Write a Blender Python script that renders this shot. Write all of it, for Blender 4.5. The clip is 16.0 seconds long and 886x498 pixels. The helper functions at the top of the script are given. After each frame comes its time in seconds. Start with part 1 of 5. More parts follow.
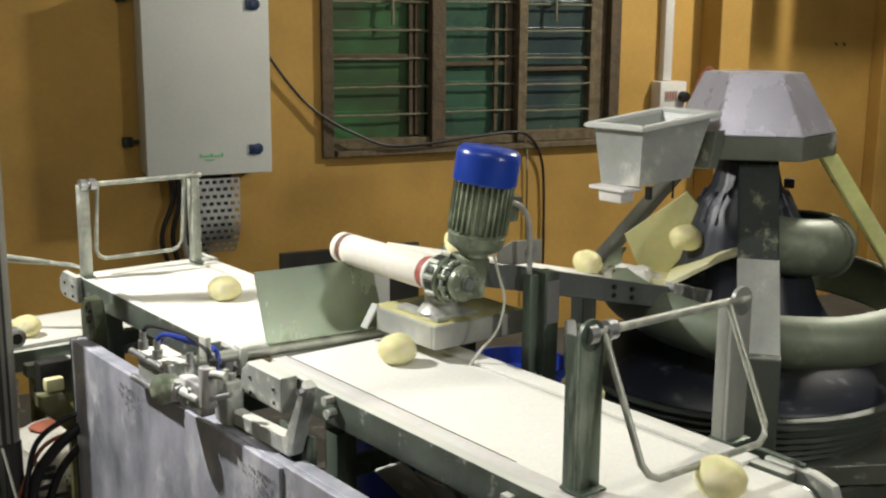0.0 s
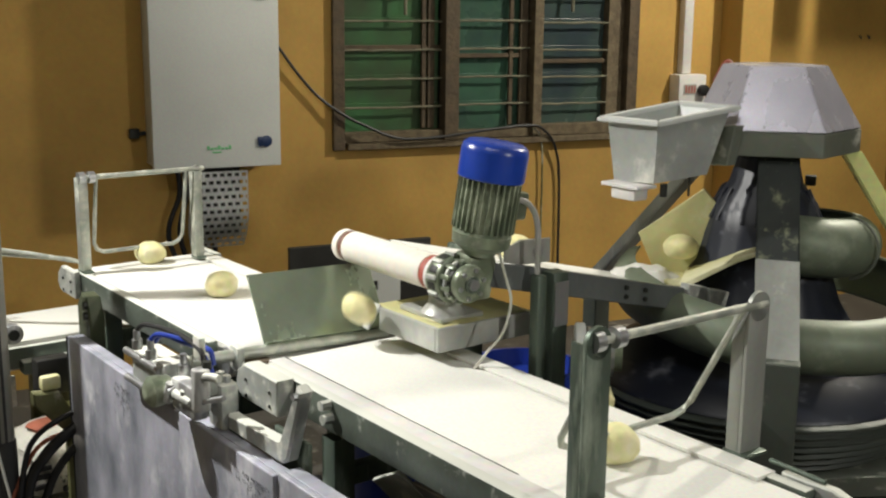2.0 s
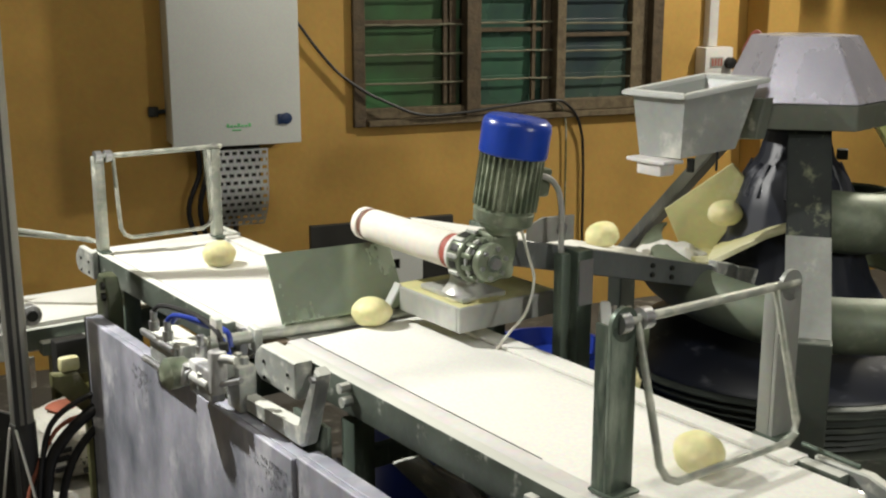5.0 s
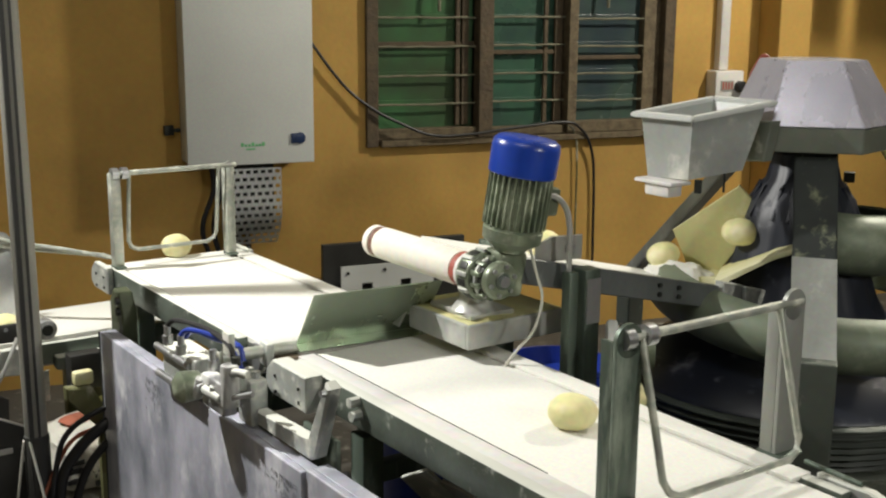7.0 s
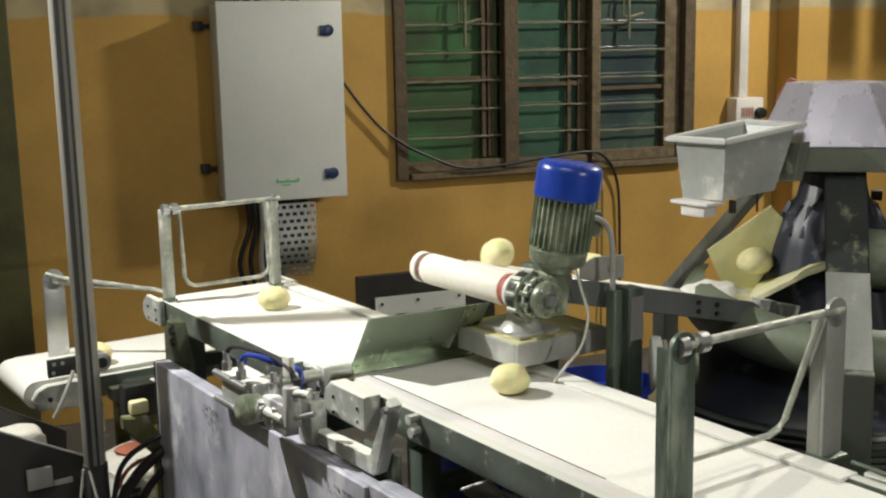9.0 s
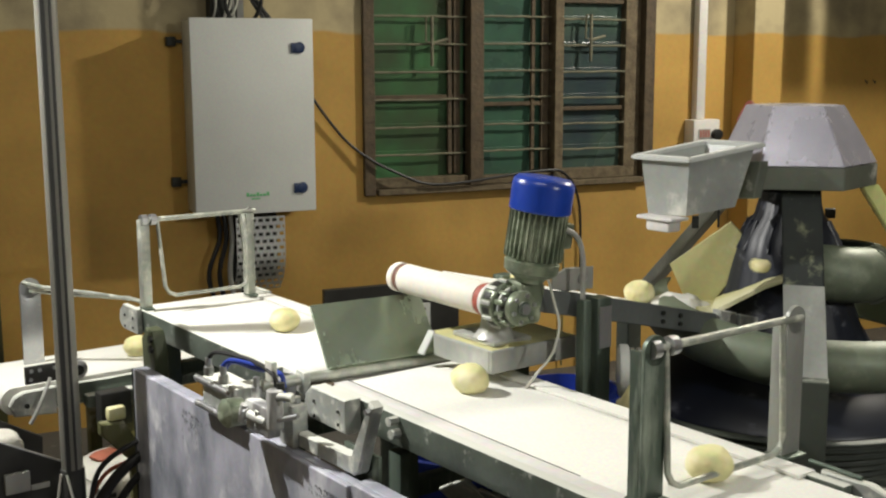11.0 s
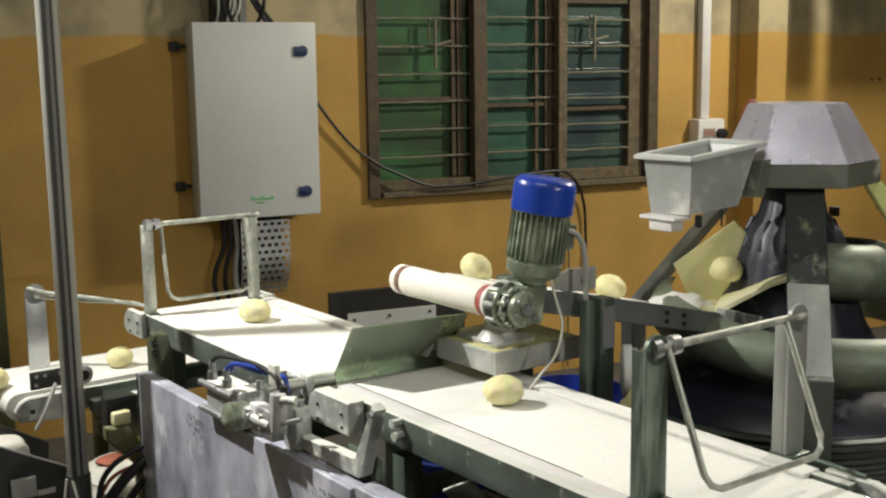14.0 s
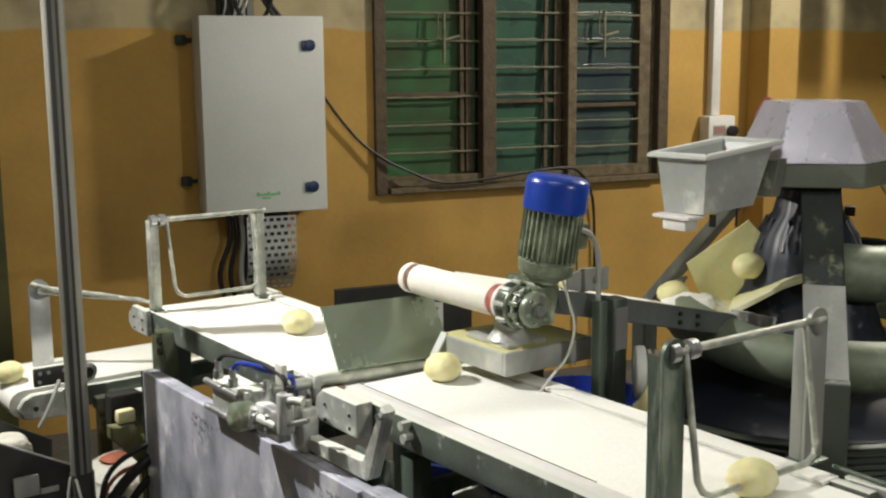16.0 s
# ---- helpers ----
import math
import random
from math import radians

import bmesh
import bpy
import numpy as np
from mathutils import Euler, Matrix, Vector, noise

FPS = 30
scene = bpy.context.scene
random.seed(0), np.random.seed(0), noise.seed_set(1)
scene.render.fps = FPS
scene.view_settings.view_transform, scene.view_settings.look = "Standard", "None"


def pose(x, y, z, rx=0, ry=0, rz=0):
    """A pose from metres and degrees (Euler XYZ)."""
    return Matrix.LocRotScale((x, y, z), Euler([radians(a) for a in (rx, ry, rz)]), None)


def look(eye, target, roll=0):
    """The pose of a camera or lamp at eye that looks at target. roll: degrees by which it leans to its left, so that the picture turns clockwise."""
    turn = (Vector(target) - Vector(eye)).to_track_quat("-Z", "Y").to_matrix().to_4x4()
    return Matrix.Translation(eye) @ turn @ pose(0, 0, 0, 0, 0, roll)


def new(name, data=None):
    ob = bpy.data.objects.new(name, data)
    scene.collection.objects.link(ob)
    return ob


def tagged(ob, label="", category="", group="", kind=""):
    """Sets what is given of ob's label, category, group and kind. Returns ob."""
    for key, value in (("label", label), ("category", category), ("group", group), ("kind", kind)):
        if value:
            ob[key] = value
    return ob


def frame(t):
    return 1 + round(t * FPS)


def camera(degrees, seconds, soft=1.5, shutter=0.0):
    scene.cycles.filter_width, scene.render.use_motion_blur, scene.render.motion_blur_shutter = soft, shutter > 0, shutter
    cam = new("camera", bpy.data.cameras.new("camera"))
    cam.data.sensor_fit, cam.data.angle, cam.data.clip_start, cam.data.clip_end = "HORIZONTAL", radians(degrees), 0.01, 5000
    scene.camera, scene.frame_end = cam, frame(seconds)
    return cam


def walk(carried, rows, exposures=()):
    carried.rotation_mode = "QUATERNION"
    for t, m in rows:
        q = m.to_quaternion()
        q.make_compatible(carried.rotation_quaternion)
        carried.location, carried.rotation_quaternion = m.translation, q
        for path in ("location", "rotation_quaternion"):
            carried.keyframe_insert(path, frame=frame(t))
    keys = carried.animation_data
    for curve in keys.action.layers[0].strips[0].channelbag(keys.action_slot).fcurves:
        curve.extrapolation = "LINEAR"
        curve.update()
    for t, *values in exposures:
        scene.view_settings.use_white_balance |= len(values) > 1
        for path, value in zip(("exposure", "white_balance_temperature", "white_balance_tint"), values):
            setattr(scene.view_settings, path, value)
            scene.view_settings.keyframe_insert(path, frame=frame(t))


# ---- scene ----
cam = camera(42.3, 16.0, soft=2.2, shutter=0.4)
METRES, EYE, TILT, LEAN, TURN = 0.7, 1.6, 0.0, 0.0, 0.0
ROWS = [
    (0.0, 0.0, 0.0, 0.0, 0.08, -11.67, -0.39),
    (0.5, 0.0168, 0.0441, -0.0013, 0.62, -11.35, -0.5),
    (1.0, 0.0333, 0.0835, -0.0029, 1.0, -11.21, -0.72),
    (1.5, 0.0393, 0.1108, -0.0061, 1.13, -11.32, -0.77),
    (2.0, 0.0461, 0.1494, -0.0113, 1.11, -12.05, -0.6),
    (2.5, 0.0487, 0.1806, -0.017, 0.92, -12.81, -0.44),
    (3.0, 0.0537, 0.2072, -0.0216, 0.86, -13.22, -0.33),
    (3.5, 0.0559, 0.2191, -0.0229, 1.17, -13.24, -0.19),
    (4.0, 0.058, 0.2344, -0.0261, 1.67, -13.25, -0.06),
    (6.5, 0.0465, 0.1957, -0.0227, 2.51, -12.72, -0.13),
    (7.0, 0.0626, 0.1779, -0.0235, 2.91, -12.15, -0.39),
    (7.5, 0.092, 0.1794, -0.0379, 4.11, -12.07, -0.73),
    (8.0, 0.097, 0.1409, -0.0403, 4.16, -11.31, -0.74),
    (8.5, 0.0305, 0.0774, -0.032, 4.21, -10.71, 0.66),
    (11.0, -0.1088, -0.1445, -0.0319, 1.16, -9.42, 0.18),
    (11.5, -0.1148, -0.1531, -0.0327, 1.05, -9.19, 0.19),
    (12.0, -0.1276, -0.1778, -0.0321, 1.09, -8.74, 0.22),
    (12.5, -0.1419, -0.2037, -0.0315, 1.32, -8.24, 0.24),
    (13.0, -0.1296, -0.2194, -0.0257, 1.33, -7.79, 0.53),
    (13.5, -0.1038, -0.1864, -0.0311, 1.85, -8.55, 0.87),
    (14.0, -0.0899, -0.141, -0.0346, 1.46, -9.3, 0.79),
    (14.5, -0.0932, -0.1097, -0.0338, 1.54, -9.52, 0.73),
    (15.0, -0.0999, -0.085, -0.0337, 1.54, -9.66, 0.65),
    (15.5, -0.1074, -0.0765, -0.0326, 1.7, -9.6, 0.58),
    (16.0, -0.1102, -0.0742, -0.0331, 1.75, -9.55, 0.48),
]
walk(cam, [(t, pose(0, 0, EYE, TILT, LEAN, TURN) @ pose(METRES * x, METRES * y, METRES * z, 90 + pitch, roll, yaw)) for t, x, y, z, yaw, pitch, roll in ROWS])


# ---------- world, lights, exposure ----------
world = bpy.data.worlds.new("night_world")
scene.world = world
world.use_nodes = True
world.node_tree.nodes["Background"].inputs[0].default_value = (0.10, 0.13, 0.12, 1)
world.node_tree.nodes["Background"].inputs[1].default_value = 0.15


def area_lamp(name, eye, target, energy, colour, sx, sy, spread=180):
    d = bpy.data.lights.new(name, "AREA")
    d.shape, d.size, d.size_y, d.energy, d.color = "RECTANGLE", sx, sy, energy, colour
    d.spread = radians(spread)
    ob = new(name, d)
    ob.matrix_world = look(eye, target)
    return ob


# two unseen lamps, placed from the shadows on the wall and cover panel
area_lamp("ceiling_tube_light", (2.50, 4.70, 3.1), (-0.2, 4.1, 0.7), 92, (1.0, 0.94, 0.80), 0.22, 0.10)
area_lamp("ceiling_tube_light", (-2.05, 2.85, 2.7), (-0.60, 2.40, 0.6), 42, (1.0, 0.985, 0.93), 0.10, 0.05, 112)
# two more lamps added as front fill, with no known source
area_lamp("ceiling_tube_light", (-0.25, 0.95, 3.2), (0.15, 2.4, 0.8), 15, (1.0, 0.985, 0.94), 1.4, 0.18)
area_lamp("ceiling_tube_light", (2.9, -0.12, 2.42), (-0.2, 2.6, 0.9), 38, (1.0, 0.98, 0.90), 0.20, 0.08)


# ---------- materials ----------
def mat(name, colour, rough=0.5, metal=0.0, var=0.25, scale=6.0, bump=0.0, bscale=60.0, dust=0.0, dust_colour=(0.82, 0.80, 0.70), dust_scale=4.0, dark=None, spec=0.5, up_dust=0.0, stretch=None):
    """A surface with a broad stain pattern, a fine grain, flour dust in patches and a little relief."""
    m = bpy.data.materials.new(name)
    m.use_nodes = True
    nt = m.node_tree
    n, l = nt.nodes, nt.links
    b = n["Principled BSDF"]
    tc = n.new("ShaderNodeTexCoord")
    coord = tc.outputs["Object"]
    if stretch:
        mp = n.new("ShaderNodeMapping")
        mp.inputs["Scale"].default_value = stretch
        l.new(coord, mp.inputs["Vector"])
        coord = mp.outputs["Vector"]
    big = n.new("ShaderNodeTexNoise")
    big.inputs["Scale"].default_value, big.inputs["Detail"].default_value = scale, 6.0
    l.new(coord, big.inputs["Vector"])
    fine = n.new("ShaderNodeTexNoise")
    fine.inputs["Scale"].default_value, fine.inputs["Detail"].default_value = bscale, 4.0
    l.new(tc.outputs["Object"], fine.inputs["Vector"])
    ramp = n.new("ShaderNodeValToRGB")
    d = dark or tuple(c * (1 - var) for c in colour)
    ramp.color_ramp.elements[0].position, ramp.color_ramp.elements[0].color = 0.34, (*d, 1)
    ramp.color_ramp.elements[1].position, ramp.color_ramp.elements[1].color = 0.62, (*colour, 1)
    l.new(big.outputs["Fac"], ramp.inputs["Fac"])
    out = ramp.outputs["Color"]
    mix = n.new("ShaderNodeMix")
    mix.data_type, mix.blend_type = "RGBA", "MULTIPLY"
    mix.inputs["Factor"].default_value = 0.25
    l.new(out, mix.inputs["A"])
    l.new(fine.outputs["Color"], mix.inputs["B"])
    bright = n.new("ShaderNodeMix")
    bright.data_type, bright.blend_type = "RGBA", "MULTIPLY"
    bright.inputs["Factor"].default_value = 1.0
    bright.inputs["B"].default_value = (1.12, 1.12, 1.12, 1)
    l.new(mix.outputs["Result"], bright.inputs["A"])
    out = bright.outputs["Result"]
    rough_out = None
    if dust:
        dn = n.new("ShaderNodeTexNoise")
        dn.inputs["Scale"].default_value, dn.inputs["Detail"].default_value = dust_scale, 8.0
        dn.inputs["Roughness"].default_value = 0.65
        l.new(coord, dn.inputs["Vector"])
        dr = n.new("ShaderNodeValToRGB")
        dr.color_ramp.elements[0].position, dr.color_ramp.elements[1].position = 0.62 - 0.3 * dust, 0.80 - 0.3 * dust
        l.new(dn.outputs["Fac"], dr.inputs["Fac"])
        fac = dr.outputs["Color"]
        if up_dust:
            geo = n.new("ShaderNodeNewGeometry")
            sep = n.new("ShaderNodeSeparateXYZ")
            l.new(geo.outputs["Normal"], sep.inputs[0])
            mr = n.new("ShaderNodeMapRange")
            mr.inputs["From Min"].default_value, mr.inputs["From Max"].default_value = 0.3, 0.9
            mr.inputs["To Max"].default_value = up_dust
            l.new(sep.outputs["Z"], mr.inputs["Value"])
            mx = n.new("ShaderNodeMath")
            mx.operation = "MAXIMUM"
            l.new(dr.outputs["Color"], mx.inputs[0])
            l.new(mr.outputs["Result"], mx.inputs[1])
            fac = mx.outputs[0]
        dm = n.new("ShaderNodeMix")
        dm.data_type = "RGBA"
        dm.inputs["B"].default_value = (*dust_colour, 1)
        l.new(out, dm.inputs["A"])
        l.new(fac, dm.inputs["Factor"])
        out = dm.outputs["Result"]
        rr = n.new("ShaderNodeMapRange")
        rr.inputs["To Min"].default_value, rr.inputs["To Max"].default_value = rough, 0.85
        l.new(fac, rr.inputs["Value"])
        rough_out = rr.outputs["Result"]
        if metal:
            mm = n.new("ShaderNodeMapRange")
            mm.inputs["To Min"].default_value, mm.inputs["To Max"].default_value = metal, 0.0
            l.new(fac, mm.inputs["Value"])
            l.new(mm.outputs["Result"], b.inputs["Metallic"])
    l.new(out, b.inputs["Base Color"])
    if rough_out is None:
        rr = n.new("ShaderNodeMapRange")
        rr.inputs["To Min"].default_value, rr.inputs["To Max"].default_value = max(0.02, rough - 0.1), min(1, rough + 0.12)
        l.new(big.outputs["Fac"], rr.inputs["Value"])
        rough_out = rr.outputs["Result"]
    l.new(rough_out, b.inputs["Roughness"])
    if not (dust and metal):
        b.inputs["Metallic"].default_value = metal
    b.inputs["Specular IOR Level"].default_value = spec
    if bump:
        bp = n.new("ShaderNodeBump")
        bp.inputs["Strength"].default_value, bp.inputs["Distance"].default_value = bump, 0.01
        l.new(fine.outputs["Fac"], bp.inputs["Height"])
        l.new(bp.outputs["Normal"], b.inputs["Normal"])
    return m


def wall_mat():
    """Ochre paint below a hand-painted line, bare cream plaster with mould above."""
    m = mat("wall_paint", (0.50, 0.30, 0.072), 0.75, var=0.26, scale=1.8, bump=0.10, bscale=40)
    nt = m.node_tree
    n, l = nt.nodes, nt.links
    b = n["Principled BSDF"]
    src = b.inputs["Base Color"].links[0].from_socket
    tc = n.new("ShaderNodeTexCoord")
    sep = n.new("ShaderNodeSeparateXYZ")
    l.new(tc.outputs["Object"], sep.inputs[0])
    wob = n.new("ShaderNodeTexNoise")
    wob.inputs["Scale"].default_value = 5.0
    l.new(tc.outputs["Object"], wob.inputs["Vector"])
    add = n.new("ShaderNodeMath")
    add.operation = "MULTIPLY_ADD"
    l.new(wob.outputs["Fac"], add.inputs[0])
    add.inputs[1].default_value = 0.05
    l.new(sep.outputs["Z"], add.inputs[2])
    edge = n.new("ShaderNodeMapRange")
    edge.inputs["From Min"].default_value, edge.inputs["From Max"].default_value = 1.715, 1.73
    l.new(add.outputs[0], edge.inputs["Value"])
    mould = n.new("ShaderNodeTexNoise")
    mould.inputs["Scale"].default_value, mould.inputs["Detail"].default_value = 3.5, 9.0
    l.new(tc.outputs["Object"], mould.inputs["Vector"])
    cr = n.new("ShaderNodeValToRGB")
    cr.color_ramp.elements[0].position, cr.color_ramp.elements[0].color = 0.36, (0.24, 0.20, 0.12, 1)
    cr.color_ramp.elements[1].position, cr.color_ramp.elements[1].color = 0.56, (0.42, 0.35, 0.20, 1)
    l.new(mould.outputs["Fac"], cr.inputs["Fac"])
    mx = n.new("ShaderNodeMix")
    mx.data_type = "RGBA"
    l.new(edge.outputs["Result"], mx.inputs["Factor"])
    l.new(src, mx.inputs["A"])
    l.new(cr.outputs["Color"], mx.inputs["B"])
    l.new(mx.outputs["Result"], b.inputs["Base Color"])
    return m


M_WALL = wall_mat()
# unseen walls and ceiling: colours raised so they bounce more fill light
M_PLAIN = mat("plaster", (0.64, 0.57, 0.41), 0.85, var=0.2, scale=2, bump=0.2)
M_CEIL = mat("ceiling_white", (0.78, 0.78, 0.74), 0.9, var=0.15, scale=2)
M_FLOOR = mat("floor_concrete", (0.085, 0.08, 0.07), 0.7, var=0.35, scale=3, bump=0.3, dust=0.12, dust_scale=9, dust_colour=(0.34, 0.33, 0.29))
M_OLIVE = mat("olive_paint", (0.085, 0.085, 0.028), 0.6, var=0.6, scale=4, bump=0.2)
M_ENC = mat("enclosure_paint", (0.60, 0.62, 0.60), 0.42, var=0.06, scale=3, bump=0.04, bscale=150)
M_NAVY = mat("navy_plastic", (0.012, 0.03, 0.09), 0.35, var=0.2)
M_GREENINK = mat("green_print", (0.16, 0.50, 0.22), 0.5, var=0.1)
M_WOOD = mat("old_wood", (0.095, 0.068, 0.038), 0.75, scale=20, bump=0.5, bscale=60, dark=(0.060, 0.042, 0.024))
M_WOODL = mat("worn_wood", (0.145, 0.112, 0.065), 0.78, scale=26, bump=0.5, bscale=60, dark=(0.08, 0.058, 0.032))
M_BAR = mat("rusty_bar", (0.20, 0.19, 0.13), 0.7, metal=0.2, var=0.4, scale=18)
M_GREEN = mat("green_louvre", (0.055, 0.150, 0.062), 0.30, scale=3.0, bump=0.05, bscale=25, dark=(0.052, 0.072, 0.040))
M_TEAL = mat("teal_louvre", (0.055, 0.135, 0.085), 0.28, scale=3.0, bump=0.05, bscale=25, dark=(0.040, 0.075, 0.060))
M_TEALD = mat("dark_teal_louvre", (0.060, 0.092, 0.075), 0.24, scale=3.0, bump=0.05, bscale=25, dark=(0.036, 0.052, 0.060))
M_DARK = mat("dark_gap", (0.015, 0.017, 0.013), 0.6, var=0.3)
M_BLACK = mat("black_rubber", (0.012, 0.012, 0.013), 0.45, var=0.3)
M_WHITEP = mat("white_plastic", (0.70, 0.68, 0.66), 0.45, var=0.08)
M_GALV = mat("galvanised_sheet", (0.80, 0.83, 0.84), 0.4, metal=0.15, var=0.25, scale=9, bump=0.05, bscale=80)
M_GREY = mat("grey_plastic", (0.36, 0.36, 0.33), 0.5, var=0.15)
M_STEEL = mat("stainless", (0.55, 0.56, 0.57), 0.34, metal=0.85, var=0.22, scale=7, bump=0.05, bscale=120, dust=0.12, dust_scale=26)
M_STEELD = mat("dusty_stainless", (0.46, 0.46, 0.47), 0.36, metal=0.7, var=0.4, scale=10, bump=0.06, bscale=90, dust=0.35, dust_scale=14, stretch=(1, 1, 0.22), dust_colour=(0.66, 0.66, 0.62))
M_ALU = mat("dusty_aluminium", (0.47, 0.49, 0.46), 0.45, metal=0.35, var=0.25, scale=8, bump=0.08, bscale=90, dust=0.36, dust_scale=32, up_dust=0.75, dust_colour=(0.70, 0.70, 0.62))
M_SIDE = mat("grey_rail", (0.155, 0.185, 0.155), 0.42, metal=0.45, var=0.4, scale=9, bump=0.08, bscale=90, dust=0.14, dust_scale=20, up_dust=0.95, dust_colour=(0.62, 0.63, 0.57))
M_PANEL = mat("brushed_panel", (0.47, 0.47, 0.545), 0.45, metal=0.12, scale=6.0, bump=0.05, bscale=70, dust=0.22, dust_scale=7, dust_colour=(0.68, 0.68, 0.70), dark=(0.17, 0.185, 0.22), stretch=(1, 1, 0.6))
M_POST = mat("dark_steel_post", (0.135, 0.175, 0.14), 0.42, metal=0.45, var=0.45, scale=14, bump=0.05, bscale=90, dust=0.18, dust_scale=16, stretch=(1, 1, 0.2), dust_colour=(0.36, 0.41, 0.33))
M_HOOD = mat("satin_aluminium", (0.60, 0.585, 0.66), 0.27, metal=0.45, scale=5, bump=0.03, bscale=150, dark=(0.43, 0.42, 0.50), stretch=(1, 1, 0.6))
M_BAND = mat("painted_grey", (0.22, 0.24, 0.20), 0.42, metal=0.3, var=0.25, scale=6, dust=0.15, dust_scale=10)
M_HOPPER = mat("galvanised_grey", (0.40, 0.42, 0.40), 0.45, metal=0.2, var=0.2, scale=6, bump=0.05, dust=0.25, dust_scale=6)
M_TRAY = mat("dull_tray", (0.50, 0.51, 0.48), 0.4, metal=0.3, var=0.25, scale=7, bump=0.05, dust=0.2, dust_scale=9, dust_colour=(0.62, 0.62, 0.56))
M_TROUGH = mat("trough_grey_green", (0.19, 0.225, 0.16), 0.50, metal=0.15, var=0.3, scale=5, dust=0.2, dust_scale=7, dust_colour=(0.32, 0.36, 0.27))
M_CONE = mat("blue_black_cone", (0.016, 0.020, 0.034), 0.40, var=0.3, scale=6, dust=0.1, dust_scale=14, dust_colour=(0.25, 0.26, 0.30))
M_SKIRT = mat("fluted_skirt", (0.075, 0.088, 0.075), 0.5, metal=0.1, var=0.4, scale=3, dust=0.22, dust_scale=7, dust_colour=(0.16, 0.18, 0.14), stretch=(0.6, 0.6, 5))
# stainless leg: the dark reflection on its upper part is in this colour
M_LEG = mat("leg_steel_mirroring_dark", (0.036, 0.043, 0.040), 0.6, var=0.4, scale=6, dust=0.22, dust_scale=26, dust_colour=(0.26, 0.28, 0.18), stretch=(1, 1, 0.6), spec=0.35)
M_CABINET = mat("cabinet_grey", (0.11, 0.125, 0.105), 0.45, metal=0.2, var=0.3, scale=4, dust=0.2)
M_CREAM = mat("cream_plastic", (0.64, 0.61, 0.30), 0.5, var=0.12, scale=6, dust=0.3, dust_colour=(0.82, 0.80, 0.62))
M_BELT = mat("floured_belt", (0.77, 0.765, 0.71), 0.8, var=0.05, scale=3, bump=0.06, bscale=140)
M_ROLL = mat("white_belt_roll", (0.80, 0.76, 0.68), 0.65, var=0.06, scale=9)
M_RED = mat("red_band", (0.40, 0.10, 0.07), 0.6, var=0.3, scale=30)
M_BROWN = mat("brown_band", (0.20, 0.09, 0.06), 0.6, var=0.3, scale=30)
M_BLUE = mat("blue_paint", (0.012, 0.05, 0.36), 0.28, var=0.25, scale=8, bump=0.02)
# pale-green dust patches also paint in the highlights on the motor
M_MOTOR = mat("motor_grey", (0.235, 0.275, 0.195), 0.36, metal=0.4, var=0.35, scale=9, dust=0.34, dust_scale=10, dust_colour=(0.52, 0.56, 0.42))
M_DOUGH = mat("dough", (0.83, 0.77, 0.40), 0.6, var=0.16, scale=18, bump=0.25, bscale=45, dust=0.35, dust_scale=12, dust_colour=(0.80, 0.76, 0.58))
M_YELLEG = mat("pale_green_paint", (0.86, 0.88, 0.36), 0.4, var=0.2, scale=7, dust=0.3)
M_FLAP = mat("flap_steel", (0.36, 0.42, 0.32), 0.27, metal=0.7, scale=5, dust=0.06, dust_scale=5, dust_colour=(0.34, 0.39, 0.32), dark=(0.30, 0.36, 0.27), stretch=(1, 1, 0.5))
M_DARKB = mat("dark_board", (0.035, 0.035, 0.032), 0.5, var=0.4, scale=5)
M_SACK = mat("woven_sack", (0.62, 0.60, 0.52), 0.7, var=0.2, scale=7, bump=0.5, bscale=120)
M_ORANGE = mat("orange_sack", (0.36, 0.11, 0.06), 0.7, var=0.35, scale=10, bump=0.4)
M_OLIVEBAR = mat("olive_casting", (0.17, 0.17, 0.075), 0.5, metal=0.2, var=0.4, scale=9, dust=0.3)
M_CLAMP = mat("dark_olive_casting", (0.085, 0.10, 0.055), 0.5, metal=0.2, var=0.4, scale=9, dust=0.2, dust_colour=(0.30, 0.31, 0.22))
M_HOSE = mat("blue_hose", (0.02, 0.05, 0.35), 0.35, var=0.2)
M_WIREW = mat("white_wire", (0.62, 0.62, 0.55), 0.5, var=0.15)
M_ROD = mat("flour_dusted_rod", (0.46, 0.48, 0.42), 0.42, metal=0.5, var=0.2, scale=14, dust=0.45, dust_scale=30, dust_colour=(0.60, 0.61, 0.52))

M_POLE = mat("dull_pole", (0.34, 0.335, 0.30), 0.5, metal=0.35, var=0.3, scale=5, bump=0.05, bscale=90, stretch=(1, 1, 0.15), dark=(0.17, 0.165, 0.14))
M_RAIL = mat("dark_rail", (0.20, 0.215, 0.215), 0.4, metal=0.4, scale=7, bump=0.05, bscale=90, dust=0.14, dust_scale=12, dust_colour=(0.42, 0.44, 0.42), dark=(0.12, 0.13, 0.13), stretch=(1, 1, 0.4))
M_FACE = mat("scuffed_plate", (0.36, 0.37, 0.345), 0.42, metal=0.3, scale=7, bump=0.05, bscale=90, dust=0.15, dust_scale=14, dust_colour=(0.56, 0.57, 0.52), dark=(0.20, 0.21, 0.19), stretch=(1, 1, 0.22))
M_SCUFF = mat("dark_scuff", (0.17, 0.175, 0.19), 0.6, var=0.3)


# ---------- building helpers ----------
C = pose(0, 0, 0, 0, 0, -52.11)            # along the bread line: x runs towards the near end, y across it
W = pose(-0.567, 5.2, 0, 0, 0, 25.0)       # the back wall: x along it, y into it
R = pose(0.88, 3.1, 0, 0, 0, -15.9)        # the conical rounder
OFF = {}


